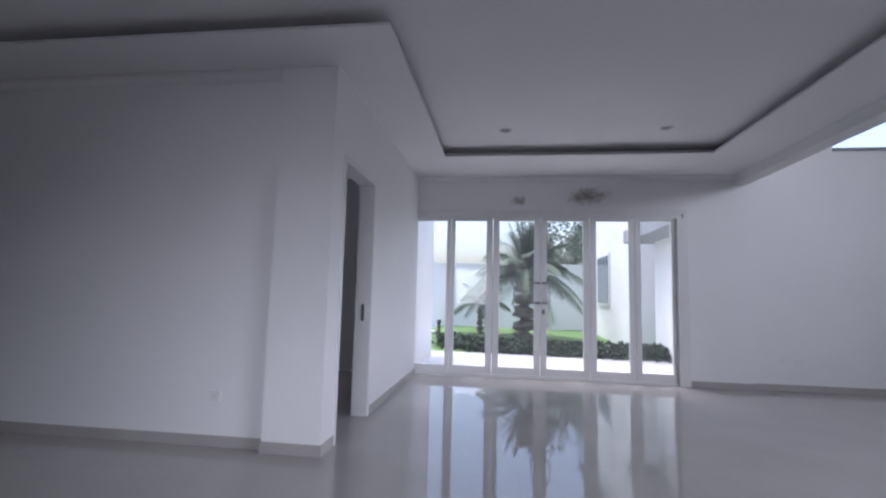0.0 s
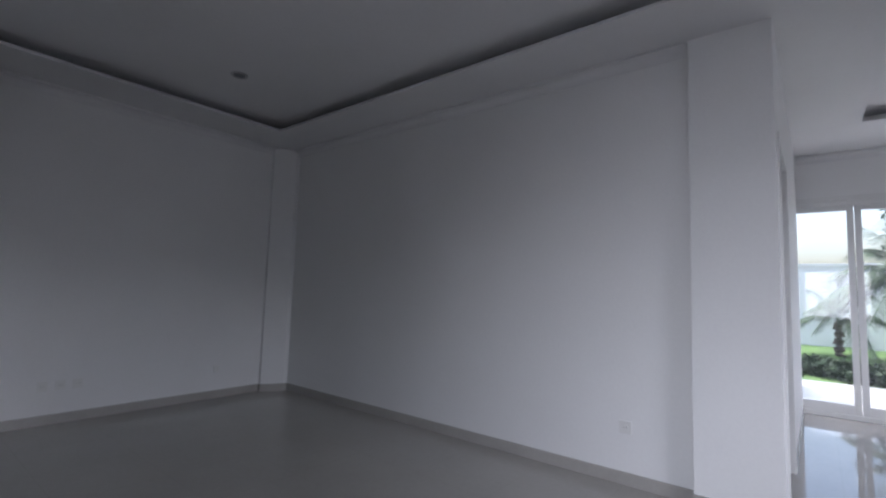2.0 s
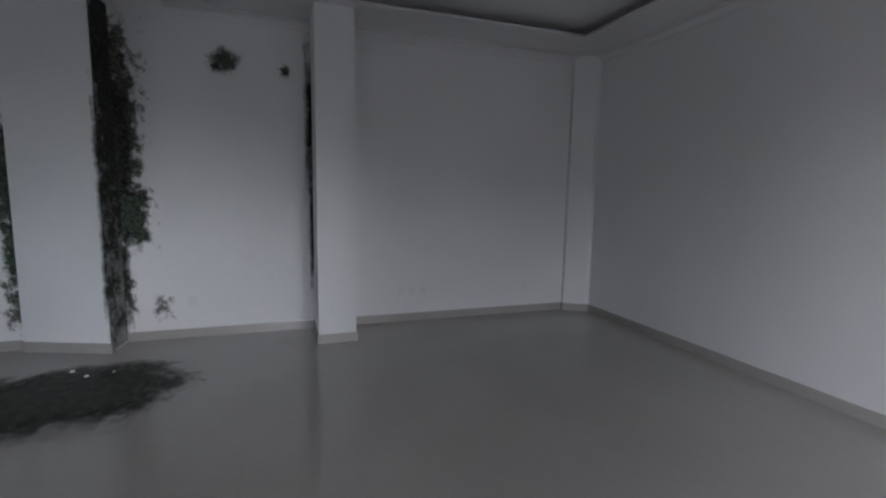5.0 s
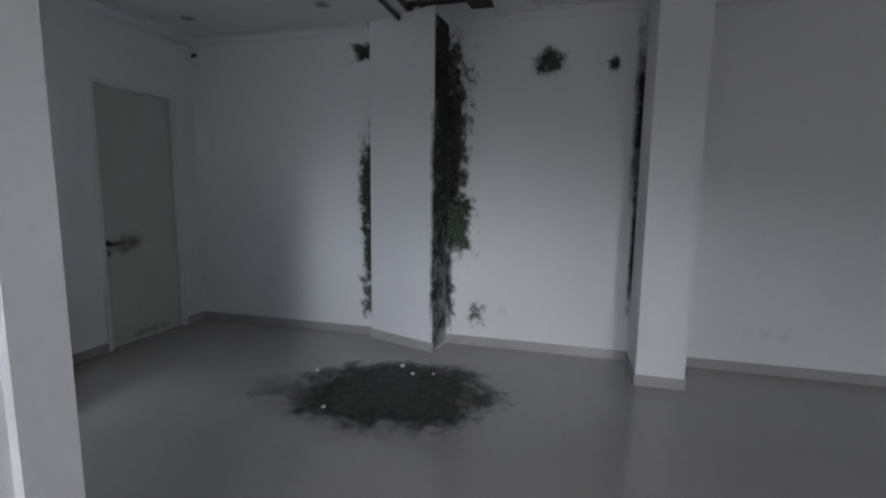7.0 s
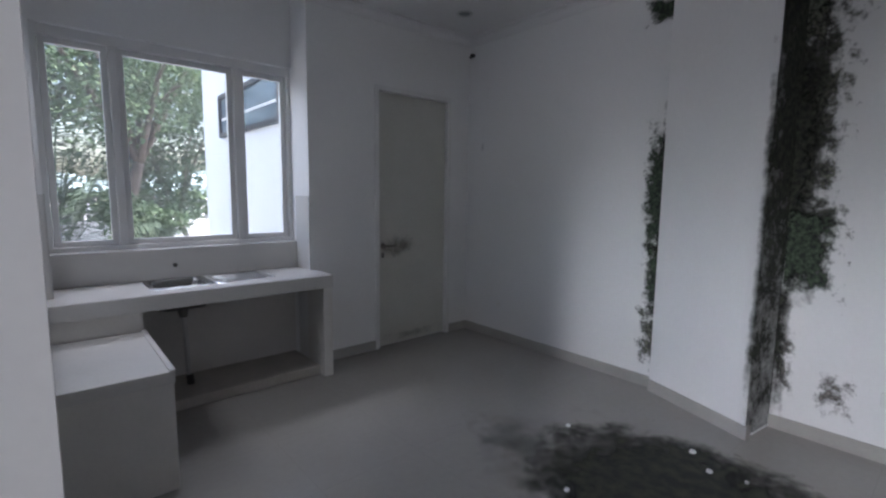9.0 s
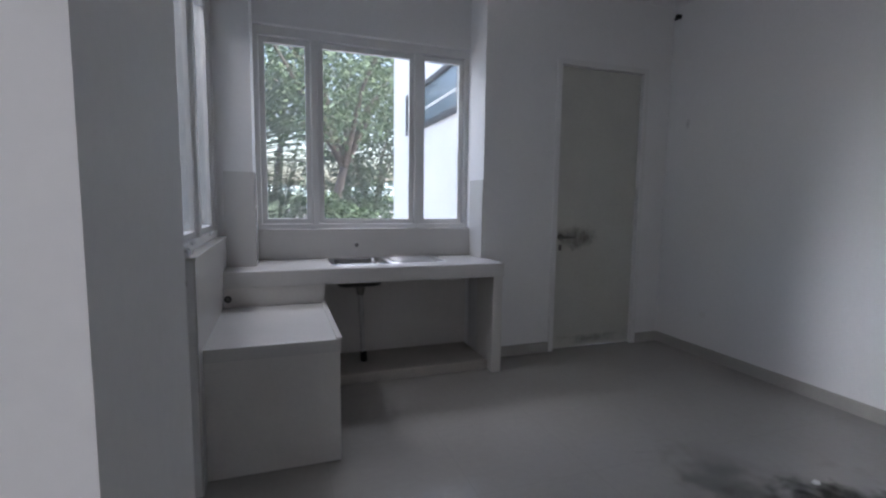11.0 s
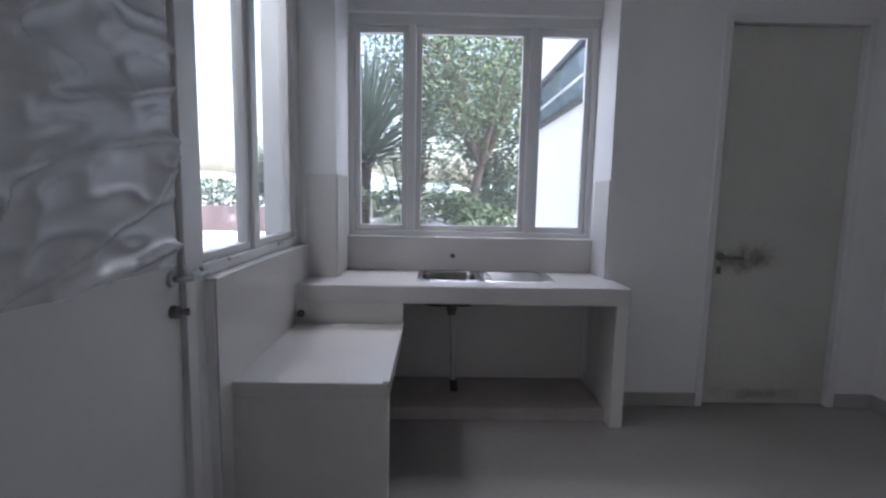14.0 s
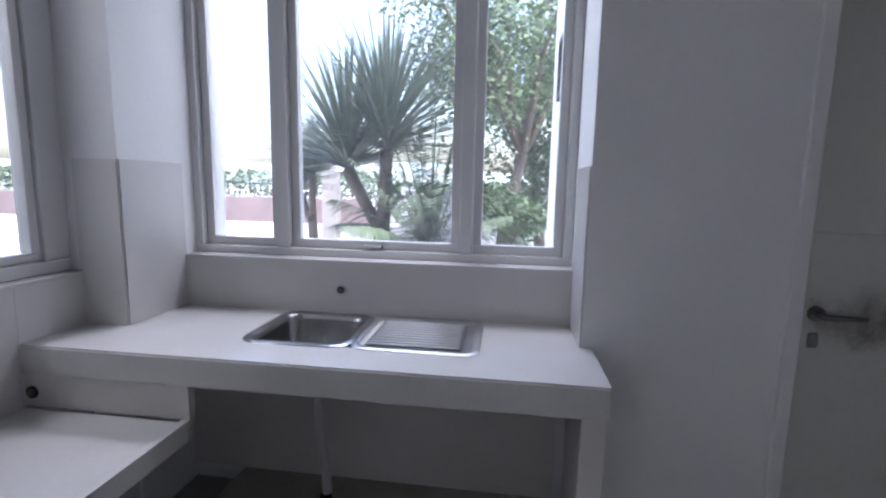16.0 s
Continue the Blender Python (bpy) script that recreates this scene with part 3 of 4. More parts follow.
# crumpled film: creased grid
bm = bmesh.new()
NU, NV = 70, 130
rows_ = []
for j in range(NV + 1):
    z = 1.10 + (2.38 - 1.10) * j / NV
    row = []
    for i in range(NU + 1):
        y = -1.93 - 0.68 * i / NU
        warp = 0.5 * noise.noise(Vector((y * 2.3, z * 2.0, 5.0)))
        ridge = 1 - abs(noise.noise(Vector((y * 1.5 + warp, z * 7.5 + y * 2.2 + warp, 3.1)))) * 2.2
        fine = 1 - abs(noise.noise(Vector((y * 6.0 + z * 4 + warp, z * 15, 7.7)))) * 2.0
        lift = 0.030 * max(0, ridge) ** 4 + 0.013 * max(0, fine) ** 3
        row.append(bm.verts.new((XD - 0.004 - lift, y + 0.006 * noise.noise(Vector((z * 9, i * 0.2, 1))), z + 0.02 * noise.noise(Vector((y * 5, 0, 2))))))
    rows_.append(row)
for j in range(NV):
    for i in range(NU):
        bm.faces.new((rows_[j][i], rows_[j][i + 1], rows_[j + 1][i + 1], rows_[j + 1][i]))
part("polythene_film", bm, FILM, sdoor, "crumpled translucent polythene film", smooth=True)
part("tape", boxes((XD - 0.003, XD, -1.99, -1.95, 0.95, 1.08)), BROWN, sdoor, "torn brown tape remnant")
part("tape", boxes((XD - 0.003, XD, -1.955, -1.935, 1.17, 1.30)), BROWN, sdoor)

# hall doorway lining with strike plate
dway = holder("door_frame", (XR, 4.5, 0), "white painted lining of the open doorway", "door frame", "", "structure")
part("jamb", boxes((XR - T - 0.01, XR + 0.01, 4.03, 4.088, 0, 2.37), bevel=0.004), FRAME, dway)
part("jamb", boxes((XR - T - 0.01, XR + 0.01, 4.968, 5.03, 0, 2.37), bevel=0.004), FRAME, dway)
part("head", boxes((XR - T - 0.01, XR + 0.01, 4.03, 5.03, 2.358, 2.42), bevel=0.004), FRAME, dway)
part("strike_plate", boxes((XR - 0.09, XR - 0.06, 4.960, 4.968, 0.95, 1.12), bevel=0.002), DARKSTEEL, dway)

# ---- kitchen fittings ----
ZK = 0.83
SX0, SX1, SY0, SY1 = -3.98, -3.14, -4.26, -3.86     # sink cut-out
worktop = holder("sink_worktop", (-3.42, -4.0, 0.73), "white tiled worktop over an open sink bay", "worktop")
bm = bmesh.new()
plate(bm, [-4.36, NX0, SX0 + 0.02, -3.585, -3.555, SX1 - 0.02, NX1, XE], [NYB, SY0 + 0.02, SY1 - 0.02, -4.03, -3.96, -3.70][:2] + [-4.03, -3.96, SY1 - 0.02, -3.70],
      lambda x, y: not (SX0 + 0.02 < x < -3.585 and SY0 + 0.02 < y < SY1 - 0.02) and not (-3.555 < x < SX1 - 0.02 and SY0 + 0.02 < y < SY1 - 0.02) and not (x < NX0 and y < YK) and not (x > NX1 and y < -3.96), ZK - 0.1, ZK)
bmesh.ops.bevel(bm, geom=[e for e in bm.edges if len(e.link_faces) == 2 and e.calc_face_angle() > 1.0 and all(v.co.y > -3.71 for v in e.verts)], offset=0.006, segments=2, affect='EDGES')
part("slab", bm, COUNTER, worktop)
part("side_panel", boxes((-4.36, -4.285, -4.02, -3.72, 0, ZK - 0.1), bevel=0.006), PANEL, worktop)
part("apron", boxes((-3.07, XE, -3.74, -3.71, 0.615, ZK - 0.1)), PANEL, worktop)
part("plinth", boxes((-4.285, -2.9, NYB, -3.80, 0, 0.075), bevel=0.006), DUST, worktop, "dusty raised floor of the sink bay")
part("back_panel", boxes((-4.285, -2.66, NYB, NYB + 0.012, 0.075, ZK - 0.1)), PANEL, worktop)

lowtop = holder("stove_bench", (-2.77, -3.3, 0), "low white stove bench with a solid front panel, open side", "bench")
part("slab", boxes((-3.075, XE, -3.70, -2.865, 0.55, 0.614), bevel=0.006), COUNTER, lowtop)
part("slab_lip", boxes((-3.078, -3.05, -3.70, -2.865, 0.6145, 0.622), bevel=0.003), COUNTER, lowtop)
part("front_panel", boxes((-3.07, XE, -2.95, -2.872, 0, 0.55), bevel=0.004), PANEL, lowtop)

# tiled dado
dado = structure("wall_tiles", DADO, "glossy cream dado tiles round the worktop", "wall tiles", (NX1 + 0.0, XE, -3.96, -3.952, ZK, 1.45))
for d in ((NX0, NX0 + 0.008, NYB, YK, ZK, 1.45), (NX1 - 0.008, NX1, NYB, -3.96, ZK, 1.45), (NX0 + 0.008, NX1 - 0.008, NYB, NYB + 0.008, ZK, 1.05), (XE - 0.008, XE, -3.70, -2.765, 0.614, 1.02), (XE - 0.008, XE, -3.952, -3.70, ZK, 1.02), (XE - 0.008, XE, -2.865, -2.765, 0, 0.614)):
    part("tile", boxes(d, bevel=0.0015), DADO, dado)


def rounded(x0, x1, y0, y1, r, n=6):
    pts = []
    for cx, cy, a0 in ((x1 - r, y1 - r, 0), (x0 + r, y1 - r, 90), (x0 + r, y0 + r, 180), (x1 - r, y0 + r, 270)):
        for k in range(n + 1):
            a = radians(a0 + 90 * k / n)
            pts.append((cx + r * math.cos(a), cy + r * math.sin(a)))
    return pts


def loops(bm, rings, cap=True):
    vs = [[bm.verts.new((x, y, z)) for x, y in pts] for pts, z in rings]
    n = len(vs[0])
    for a, b in zip(vs, vs[1:]):
        for k in range(n):
            bm.faces.new((a[k], a[(k + 1) % n], b[(k + 1) % n], b[k]))
    if cap:
        bm.faces.new(vs[-1])


sink = holder("kitchen_sink", (-3.56, -4.06, ZK), "stainless steel single-bowl sink with ribbed drainer, set in the worktop", "sink")
bm = bmesh.new()
BX0, BX1 = -3.54, SX1 + 0.0
# bowl on the +x side
loops(bm, [(rounded(BX0 + 0.0, BX1, SY0, SY1, 0.07), ZK + 0.001), (rounded(BX0 + 0.005, BX1 - 0.005, SY0 + 0.005, SY1 - 0.005, 0.07), ZK + 0.006), (rounded(BX0 + 0.03, BX1 - 0.03, SY0 + 0.035, SY1 - 0.03, 0.06), ZK + 0.005),
           (rounded(BX0 + 0.04, BX1 - 0.04, SY0 + 0.045, SY1 - 0.04, 0.055), ZK - 0.02), (rounded(BX0 + 0.055, BX1 - 0.055, SY0 + 0.06, SY1 - 0.055, 0.05), ZK - 0.15), (rounded(BX0 + 0.09, BX1 - 0.09, SY0 + 0.095, SY1 - 0.09, 0.04), ZK - 0.165)])
part("bowl", bm, BOWL, sink, smooth=True)
bm = bmesh.new()
loops(bm, [(rounded(SX0, BX0 + 0.001, SY0, SY1, 0.06), ZK + 0.001), (rounded(SX0 + 0.006, BX0 - 0.002, SY0 + 0.006, SY1 - 0.006, 0.06), ZK + 0.006), (rounded(SX0 + 0.03, BX0 - 0.02, SY0 + 0.03, SY1 - 0.03, 0.045), ZK + 0.005), (rounded(SX0 + 0.036, BX0 - 0.026, SY0 + 0.036, SY1 - 0.036, 0.04), ZK - 0.002)])
part("drainer", bm, STEEL, sink, smooth=True)
for k in range(11):
    y = SY0 + 0.065 + k * (SY1 - SY0 - 0.13) / 10
    bm = bmesh.new()
    tube(bm, [(SX0 + 0.06, y, ZK - 0.001), (SX0 + 0.075, y, ZK + 0.002), (BX0 - 0.06, y, ZK + 0.002), (BX0 - 0.045, y, ZK - 0.001)], [0.003, 0.0055, 0.0055, 0.003], 6)
    part("rib", bm, STEEL, sink, smooth=True)
bm = bmesh.new()
tube(bm, [(-3.34, -4.06, ZK - 0.164), (-3.34, -4.06, ZK - 0.158)], [0.04, 0.038], 18)
part("drain_strainer", bm, DARKSTEEL, sink)
bm = bmesh.new()
loops(bm, [(rounded(BX0 + 0.03, BX1 - 0.03, SY0 + 0.035, SY1 - 0.03, 0.05), ZK - 0.101), (rounded(BX0 + 0.05, BX1 - 0.05, SY0 + 0.055, SY1 - 0.05, 0.05), ZK - 0.16), (rounded(BX0 + 0.085, BX1 - 0.085, SY0 + 0.09, SY1 - 0.085, 0.04), ZK - 0.172)])
part("underside", bm, DARKSTEEL, sink, smooth=True)
waste = holder("waste_pipe", (-3.37, -4.06, 0.075), "white ribbed waste hose hanging below the sink", "pipe")
bm = bmesh.new()
tube(bm, [(-3.36, -4.06, 0.665), (-3.36, -4.06, 0.63), (-3.36, -4.06, 0.58)], [0.042, 0.035, 0.024], 14)
part("trap_nut", bm, DARKSTEEL, waste)
bm = bmesh.new()
pts, rad = [], []
for k in range(40):
    s = k / 39
    pts.append((-3.36 - 0.02 * s, -4.06 + 0.015 * math.sin(5 * s), 0.58 - 0.44 * s))
    rad.append(0.017 + 0.0025 * (k % 2))
tube(bm, pts, rad, 12)
part("hose", bm, PVC, waste, smooth=True)
bm = bmesh.new()
tube(bm, [(-3.38, -4.055, 0.145), (-3.385, -4.055, 0.075)], [0.024, 0.026], 12)
part("hose_end", bm, BLACK, waste)


def pipe_stub(name, c, n, r, label):
    """A capped black outlet in a wall."""
    o = holder(name, c, label, "pipe outlet")
    c, n = Vector(c), Vector(n)
    bm = bmesh.new()
    tube(bm, [c - n * 0.01, c + n * 0.006], [r, r * 0.95], 16)
    part("flange", bm, BLACK, o)
    bm = bmesh.new()
    tube(bm, [c + n * 0.006, c + n * 0.014], [r * 0.55, r * 0.5], 12)
    part("thread", bm, DARKSTEEL, o)


pipe_stub("tap_outlet", (-3.368, -4.281, 0.93), (0, 1, 0), 0.016, "capped black tap outlet in the tiled splashback")
pipe_stub("gas_outlet", (-2.50, -3.71, 0.665), (0, 1, 0), 0.022, "capped black hose outlet above the stove bench")


# ---- electric fittings ----
def socket(c, n, w, h, label, dots=True, group="wall sockets"):
    c, n = Vector(c), Vector(n)
    a = Vector((-n.y, n.x, 0))
    o = holder("wall_socket", c, label, "socket", group)

    def slab(nm, cc, ww, hh, d, mat):
        bm = bmesh.new()
        lo = cc - a * ww / 2 - Vector((0, 0, hh / 2))
        hi = cc + a * ww / 2 + n * d + Vector((0, 0, hh / 2))
        box(bm, lo.x, hi.x, lo.y, hi.y, lo.z, hi.z, bevel=min(0.003, d * 0.3))
        part(nm, bm, mat, o)
    slab("plate", c, w, h, 0.009, SOCKET)
    if dots:
        bm = bmesh.new()
        tube(bm, [c + n * 0.009, c + n * 0.012], [0.02, 0.02], 16)
        part("insert", bm, SOCKET, o)
        for s in (-1, 1):
            bm = bmesh.new()
            q = c + a * s * 0.0095 + n * 0.0118
            tube(bm, [q, q + n * 0.0015], [0.0028, 0.0028], 8)
            part("pin_hole", bm, BLACK, o)


socket((-1.787, YN, 0.395), (0, -1, 0), 0.085, 0.085, "white square wall socket low on the hall wall")
for y in (1.47, 1.60, 1.73):
    socket((XW, y, 0.34), (1, 0, 0), 0.075, 0.085, "white square socket in a row of three")
socket((XW, -0.605, 0.362), (1, 0, 0), 0.085, 0.085, "white socket on the damp wall")
socket((XW, -3.54, 0.36), (1, 0, 0), 0.05, 0.05, "small white cable outlet in the kitchen", False)
socket((XW, 3.02, 0.33), (1, 0, 0), 0.06, 0.08, "small white aerial outlet near the corner", False)
socket((4.40, YG + 0.07, 0.42), (0, -1, 0), 0.08, 0.08, "white wall socket on the stair wall")
socket((4.62, YG + 0.07, 0.41), (0, -1, 0), 0.12, 0.06, "white blank plate on the stair wall", False)


def downlight(x, y, z):
    o = holder("downlight", (x, y, z), "round unlit recessed ceiling downlight", "downlight", "ceiling downlights")
    bm = bmesh.new()
    loops(bm, [([(x + r * math.cos(a), y + r * math.sin(a)) for a in (2 * math.pi * k / 28 for k in range(28))], zz) for r, zz in ((0.075, z), (0.075, z - 0.006), (0.062, z - 0.010), (0.056, z - 0.004), (0.05, z - .001))], False)
    part("bezel", bm, STEEL, o, "dull metal ring", smooth=True)
    bm = bmesh.new()
    tube(bm, [(x, y, z - 0.001), (x, y, z - 0.0035)], [0.05, 0.048], 24)
    part("lens", bm, SOFFIT, o)


for x, y, z in ((0.48, 5.70, ZU), (2.30, 5.72, ZU), (-4.71, 2.35, ZU), (0.48, 1.6, ZU), (2.3, 1.6, ZU), (-4.71, 0.6, ZU), (-5.6, -2.15, ZC), (-5.6, -3.55, ZC)):
    downlight(x, y, z)

# bare cable end high in the kitchen corner
cable = holder("cable_end", (XW, -3.98, 2.88), "short dark cable end sticking out high on the wall", "cable")
bm = bmesh.new()
tube(bm, [(XW - 0.01, -3.97, 2.90), (XW + 0.03, -3.97, 2.90), (XW + 0.045, -3.975, 2.87)], [0.022, 0.02, 0.014], 8)
part("plug", bm, IRON, cable)


# ---- damp, mould and stains ----
def sheet(name, corners, uvs, mat, label, category="mould"):
    bm = bmesh.new()
    lay = bm.loops.layers.uv.new("UVMap")
    f = bm.faces.new([bm.verts.new(c) for c in corners])
    for l, uv in zip(f.loops, uvs):
        l[lay].uv = uv
    return thing(name, bm, mat, label, category, "damp stains", "stuff")


def wall_stain(y0, y1, z0, z1, mat, label, hard=None, x=XW + 0.004):
    """A stain on the west wall; hard names the side that a corner cuts off."""
    u0, u1 = (0.5 if hard == "y0" else 0), (0.5 if hard == "y1" else 1)
    v1 = 0.5 if hard == "top" else 1
    return sheet("mould_stain", [(x, y0, z0), (x, y1, z0), (x, y1, z1), (x, y0, z1)], [(u0, 0), (u1, 0), (u1, v1), (u0, v1)], mat, label)


wall_stain(-1.17, -0.99, 0.75, 2.65, MOULD, "column of black mould in the corner", "y0", XW + 0.006)
wall_stain(-1.17, -0.84, 0.75, 3.0, FRINGE, "broad grey-green mould fringe beside the black column", "y0")
wall_stain(-1.17, -0.98, 2.2, 3.04, FRINGE, "grey mould below the broken ceiling", "y0", XW + 0.008)
wall_stain(-1.17, -1.08, 0.02, 1.2, MOULD, "narrow black mould running down to the floor", "y0", XW + 0.008)
wall_stain(-1.15, -0.84, 0.85, 1.5, GREEN, "green mould fringe beside the black column", "y0", XW + 0.010)
wall_stain(-1.14, -0.98, 0.1, 0.8, GREY, "grey run-off smear under the mould", "y0", XW + 0.005)
wall_stain(-1.02, -0.68, 0.10, 0.52, GREY, "grey damp bloom low on the wall", None)
wall_stain(-3.88, -3.74, 1.8, 2.1, SEEP, "faint grey smudge near the kitchen corner", None)
wall_stain(-0.44, -0.05, 2.48, 2.78, SPOT, "small blotch of green mould", None)
wall_stain(0.22, 0.38, 2.5, 2.68, SPOT, "small dark mould spot", None)
wall_stain(0.455, 0.537, 1.4, 2.98, MOULD, "thin line of black mould beside the column", "y1")
wall_stain(0.495, 0.537, 0.35, 1.7, MOULD, "thin tail of black mould beside the column", "y1", XW + 0.006)
wall_stain(-2.20, -1.928, 2.70, 2.93, GREEN, "mould patch under the ceiling", "y1")
sheet("mould_stain", [(XW + 0.004, -1.99, 0.55), (XW + 0.004, -1.928, 0.55), (XW + 0.004, -1.928, 2.2), (XW + 0.004, -1.97, 2.2)], [(0, 0), (0.5, 0), (0.5, 1), (0, 1)], GREEN, "tapering upright streak of green mould")
wall_stain(-2.10, -1.925, 0.12, 0.66, FRINGE, "grey-green damp bloom under the mould streak", "y1")
wall_stain(-2.05, -1.928, 0.45, 1.2, GREEN, "thin green tail below the mould streak", "y1", XW + 0.008)
wall_stain(-2.11, -1.928, 0.9, 2.1, GREEN, "thick green mould on the streak", "y1", XW + 0.006)
# on the pier's flank and its front edge
q0, q1 = Vector((-5.812, -1.201, 0)), Vector((XW + 0.004, -1.157, 0))
sheet("mould_stain", [q1 + Vector((0, 0, 0.02)), q0 + Vector((0, 0.004, 0.02)), q0 + Vector((0, 0.004, 3.0)), q1 + Vector((0, 0, 3.0))], [(0.5, 0.2), (0.3, 0.2), (0.3, 0.5), (0.5, 0.5)], MOULD, "black mould covering the pier's flank")
f0, f1 = Vector((-5.814, -1.197, 0)), Vector((-5.828, -1.24, 0))
sheet("mould_stain", [f1 + Vector((0.004, 0, 0.02)), f0 + Vector((0.002, 0, 0.02)), f0 + Vector((0.002, 0, 2.4)), f1 + Vector((0.004, 0, 2.4))], [(0, 0), (0.32, 0), (0.32, 1), (0, 1)], MOULD, "ragged mould creeping round the pier's edge")

z = 0.003
sheet("floor_stain", [(-5.62, -2.1, z + 0.006), (-4.25, -2.1, z + 0.006), (-4.25, -0.34, z + 0.006), (-5.62, -0.34, z + 0.006)], [(0, 0), (1, 0), (1, 1), (0, 1)], PUDDLE, "dark wet mould patch spread on the floor", "stain")
sheet("floor_stain", [(-5.9, -2.9, z + 0.002), (-3.7, -2.9, z + 0.002), (-3.7, -0.1, z + 0.002), (-5.9, -0.1, z + 0.002)], [(0, 0), (1, 0), (1, 1), (0, 1)], SEEP, "faint grey damp film on the floor", "stain")
sheet("floor_stain", [(-4.9, -2.55, z + 0.004), (-4.45, -2.55, z + 0.004), (-4.45, -1.6, z + 0.004), (-4.9, -1.6, z + 0.004)], [(0, 0), (1, 0), (1, 1), (0, 1)], SEEP, "grey drip trail on the floor", "stain")
sheet("door_grime", [(-5.52, YK - 0.022, 0.84), (-5.02, YK - 0.022, 0.84), (-5.02, YK - 0.022, 1.1), (-5.52, YK - 0.022, 1.1)], [(0, 0), (1, 0), (1, 1), (0, 1)], RUST, "brown hand grime round the door handle", "stain")
sheet("door_grime", [(-5.82, YK - 0.021, 0.02), (-5.02, YK - 0.021, 0.02), (-5.02, YK - 0.021, 0.12), (-5.82, YK - 0.021, 0.12)], [(0, 0), (1, 0), (1, 0.9), (0, 0.9)], SCUFF, "brown scuffs at the door's foot", "stain")
sheet("wall_stain", [(1.3, YG - 0.004, 2.6), (2.15, YG - 0.004, 2.6), (2.15, YG - 0.004, 2.95), (1.3, YG - 0.004, 2.95)], [(0, 0), (1, 0), (1, 1), (0, 1)], RUST, "brown damp stain above the glazed doors", "stain")
sheet("wall_stain", [(0.55, YG - 0.004, 2.6), (0.85, YG - 0.004, 2.6), (0.85, YG - 0.004, 2.8), (0.55, YG - 0.004, 2.8)], [(0, 0), (1, 0), (1, 1), (0, 1)], RUST, "small brown damp stain above the glazed doors", "stain")

# fallen flakes of plaster on the stain
for x, y, s in ((-5.12, -2.0, 0.03), (-5.42, -1.36, 0.035), (-5.28, -1.22, 0.03), (-5.32, -1.05, 0.02), (-4.55, -1.62, 0.025)):
    bm = bmesh.new()
    prism(bm, [(x, y), (x + s, y + s * 0.2), (x + s * 1.1, y + s * 0.8), (x + s * 0.4, y + s * 1.1), (x - s * 0.2, y + s * 0.6)], 0.010, 0.016)
    thing("plaster_flake", bm, WALL, "white flake of fallen plaster on the stained floor", "debris", "plaster flakes")

# broken ceiling: hanging boards and battens round the hole
hole = holder("broken_ceiling", (-5.8, -1.1, ZC), "rotten broken ceiling panel hanging open over the pier", "ceiling damage")
bm = bmesh.new()
prism(bm, [(XW, -0.72), (-5.5, -0.70), (-5.44, -0.60), (-6.0, -0.34), (XW, -0.36)], ZC - 0.03, ZC - 0.012)
part("sagging_board", bm, CEIL, hole)
bm = bmesh.new()
prism(bm, [(XW, -0.95), (-5.62, -0.98), (-5.42, -0.66), (XW, -0.70)], ZC + 0.05, ZC + 0.07)
part("rotten_board", bm, BROKEN, hole)
for y, zz, w in ((-1.58, -0.055, 0.03), (-1.47, 0.0, 0.045), (-1.36, 0.03, 0.03)):
    part("batten", boxes((-6.12, -4.9, y - w / 2, y + w / 2, ZC + zz, ZC + zz + 0.035), bevel=0.004), BROKEN, hole)
for x in (-6.05, -5.75):
    part("batten", boxes((x - 0.02, x + 0.02, -1.56, -0.6, ZC + 0.09, ZC + 0.13), bevel=0.004), BROKEN, hole)
# added black sheet that stands for the darkness inside the hole
part("void_shade_sheet", boxes((-6.137, -5.3, -1.7, -0.5, ZC + 0.3, ZC + 0.32)), VOIDM, hole)

# ---- outside: ground and garden court ----
structure("ground", YARD, "pale dusty ground reaching to the horizon", "ground", (-400, 400, -400, 400, -0.34, -0.30))
structure("patio", PATIO, "pale glazed patio tiles outside the garden doors", "patio", (-1.6, 4.2, YG + 0.1, 10.9, -0.29, -0.06))
bm = bmesh.new()
NG = 40
vs = [[bm.verts.new((-2.2 + 8.2 * i / NG, 11.0 + 9.0 * j / NG, -0.09 + 0.05 * noise.noise(Vector((i * 0.3, j * 0.3, 0))))) for i in range(NG + 1)] for j in range(NG + 1)]
for j in range(NG):
    for i in range(NG):
        bm.faces.new((vs[j][i], vs[j][i + 1], vs[j + 1][i + 1], vs[j + 1][i]))
thing("lawn", bm, GRASS, "short green lawn behind the hedge", "lawn", "", "structure", True)
structure("kerb", OUTWALL, "white edging strip beside the lawn", "kerb", (-1.95, -1.8, 10.9, 16, -0.3, 0.0))
structure("court_wall_back", OUTWALL, "white rendered garden boundary wall", "wall", (-9, 9, 19.6, 19.8, -0.3, 2.45), (-9, 9, 19.55, 19.85, 2.45, 2.52))
structure("court_wall_side", OUTWALL, "white outside wall of the side room", "wall", (-1.35, -1.03, YG + T, 10.2, -0.3, 3.3))
wing = holder("neighbour_house", (5.6, 15, -0.3), "white rendered house wing beyond the lawn", "house")
part("wall", boxes((3.75, 8.0, 12.4, 19.5, -0.3, 5.2)), OUTWALL, wing)
part("roof", boxes((3.45, 8.2, 12.1, 19.7, 5.2, 5.4)), SOFFIT, wing)
w = part("window", boxes((3.70, 3.75, 15.2, 17.0, 0.95, 2.65), bevel=0.01), FRAME, wing)
for k in range(4):
    part("pane", boxes((3.69, 3.70, 15.3 + k * 0.42, 15.62 + k * 0.42, 1.05, 2.55)), TINTED, w)
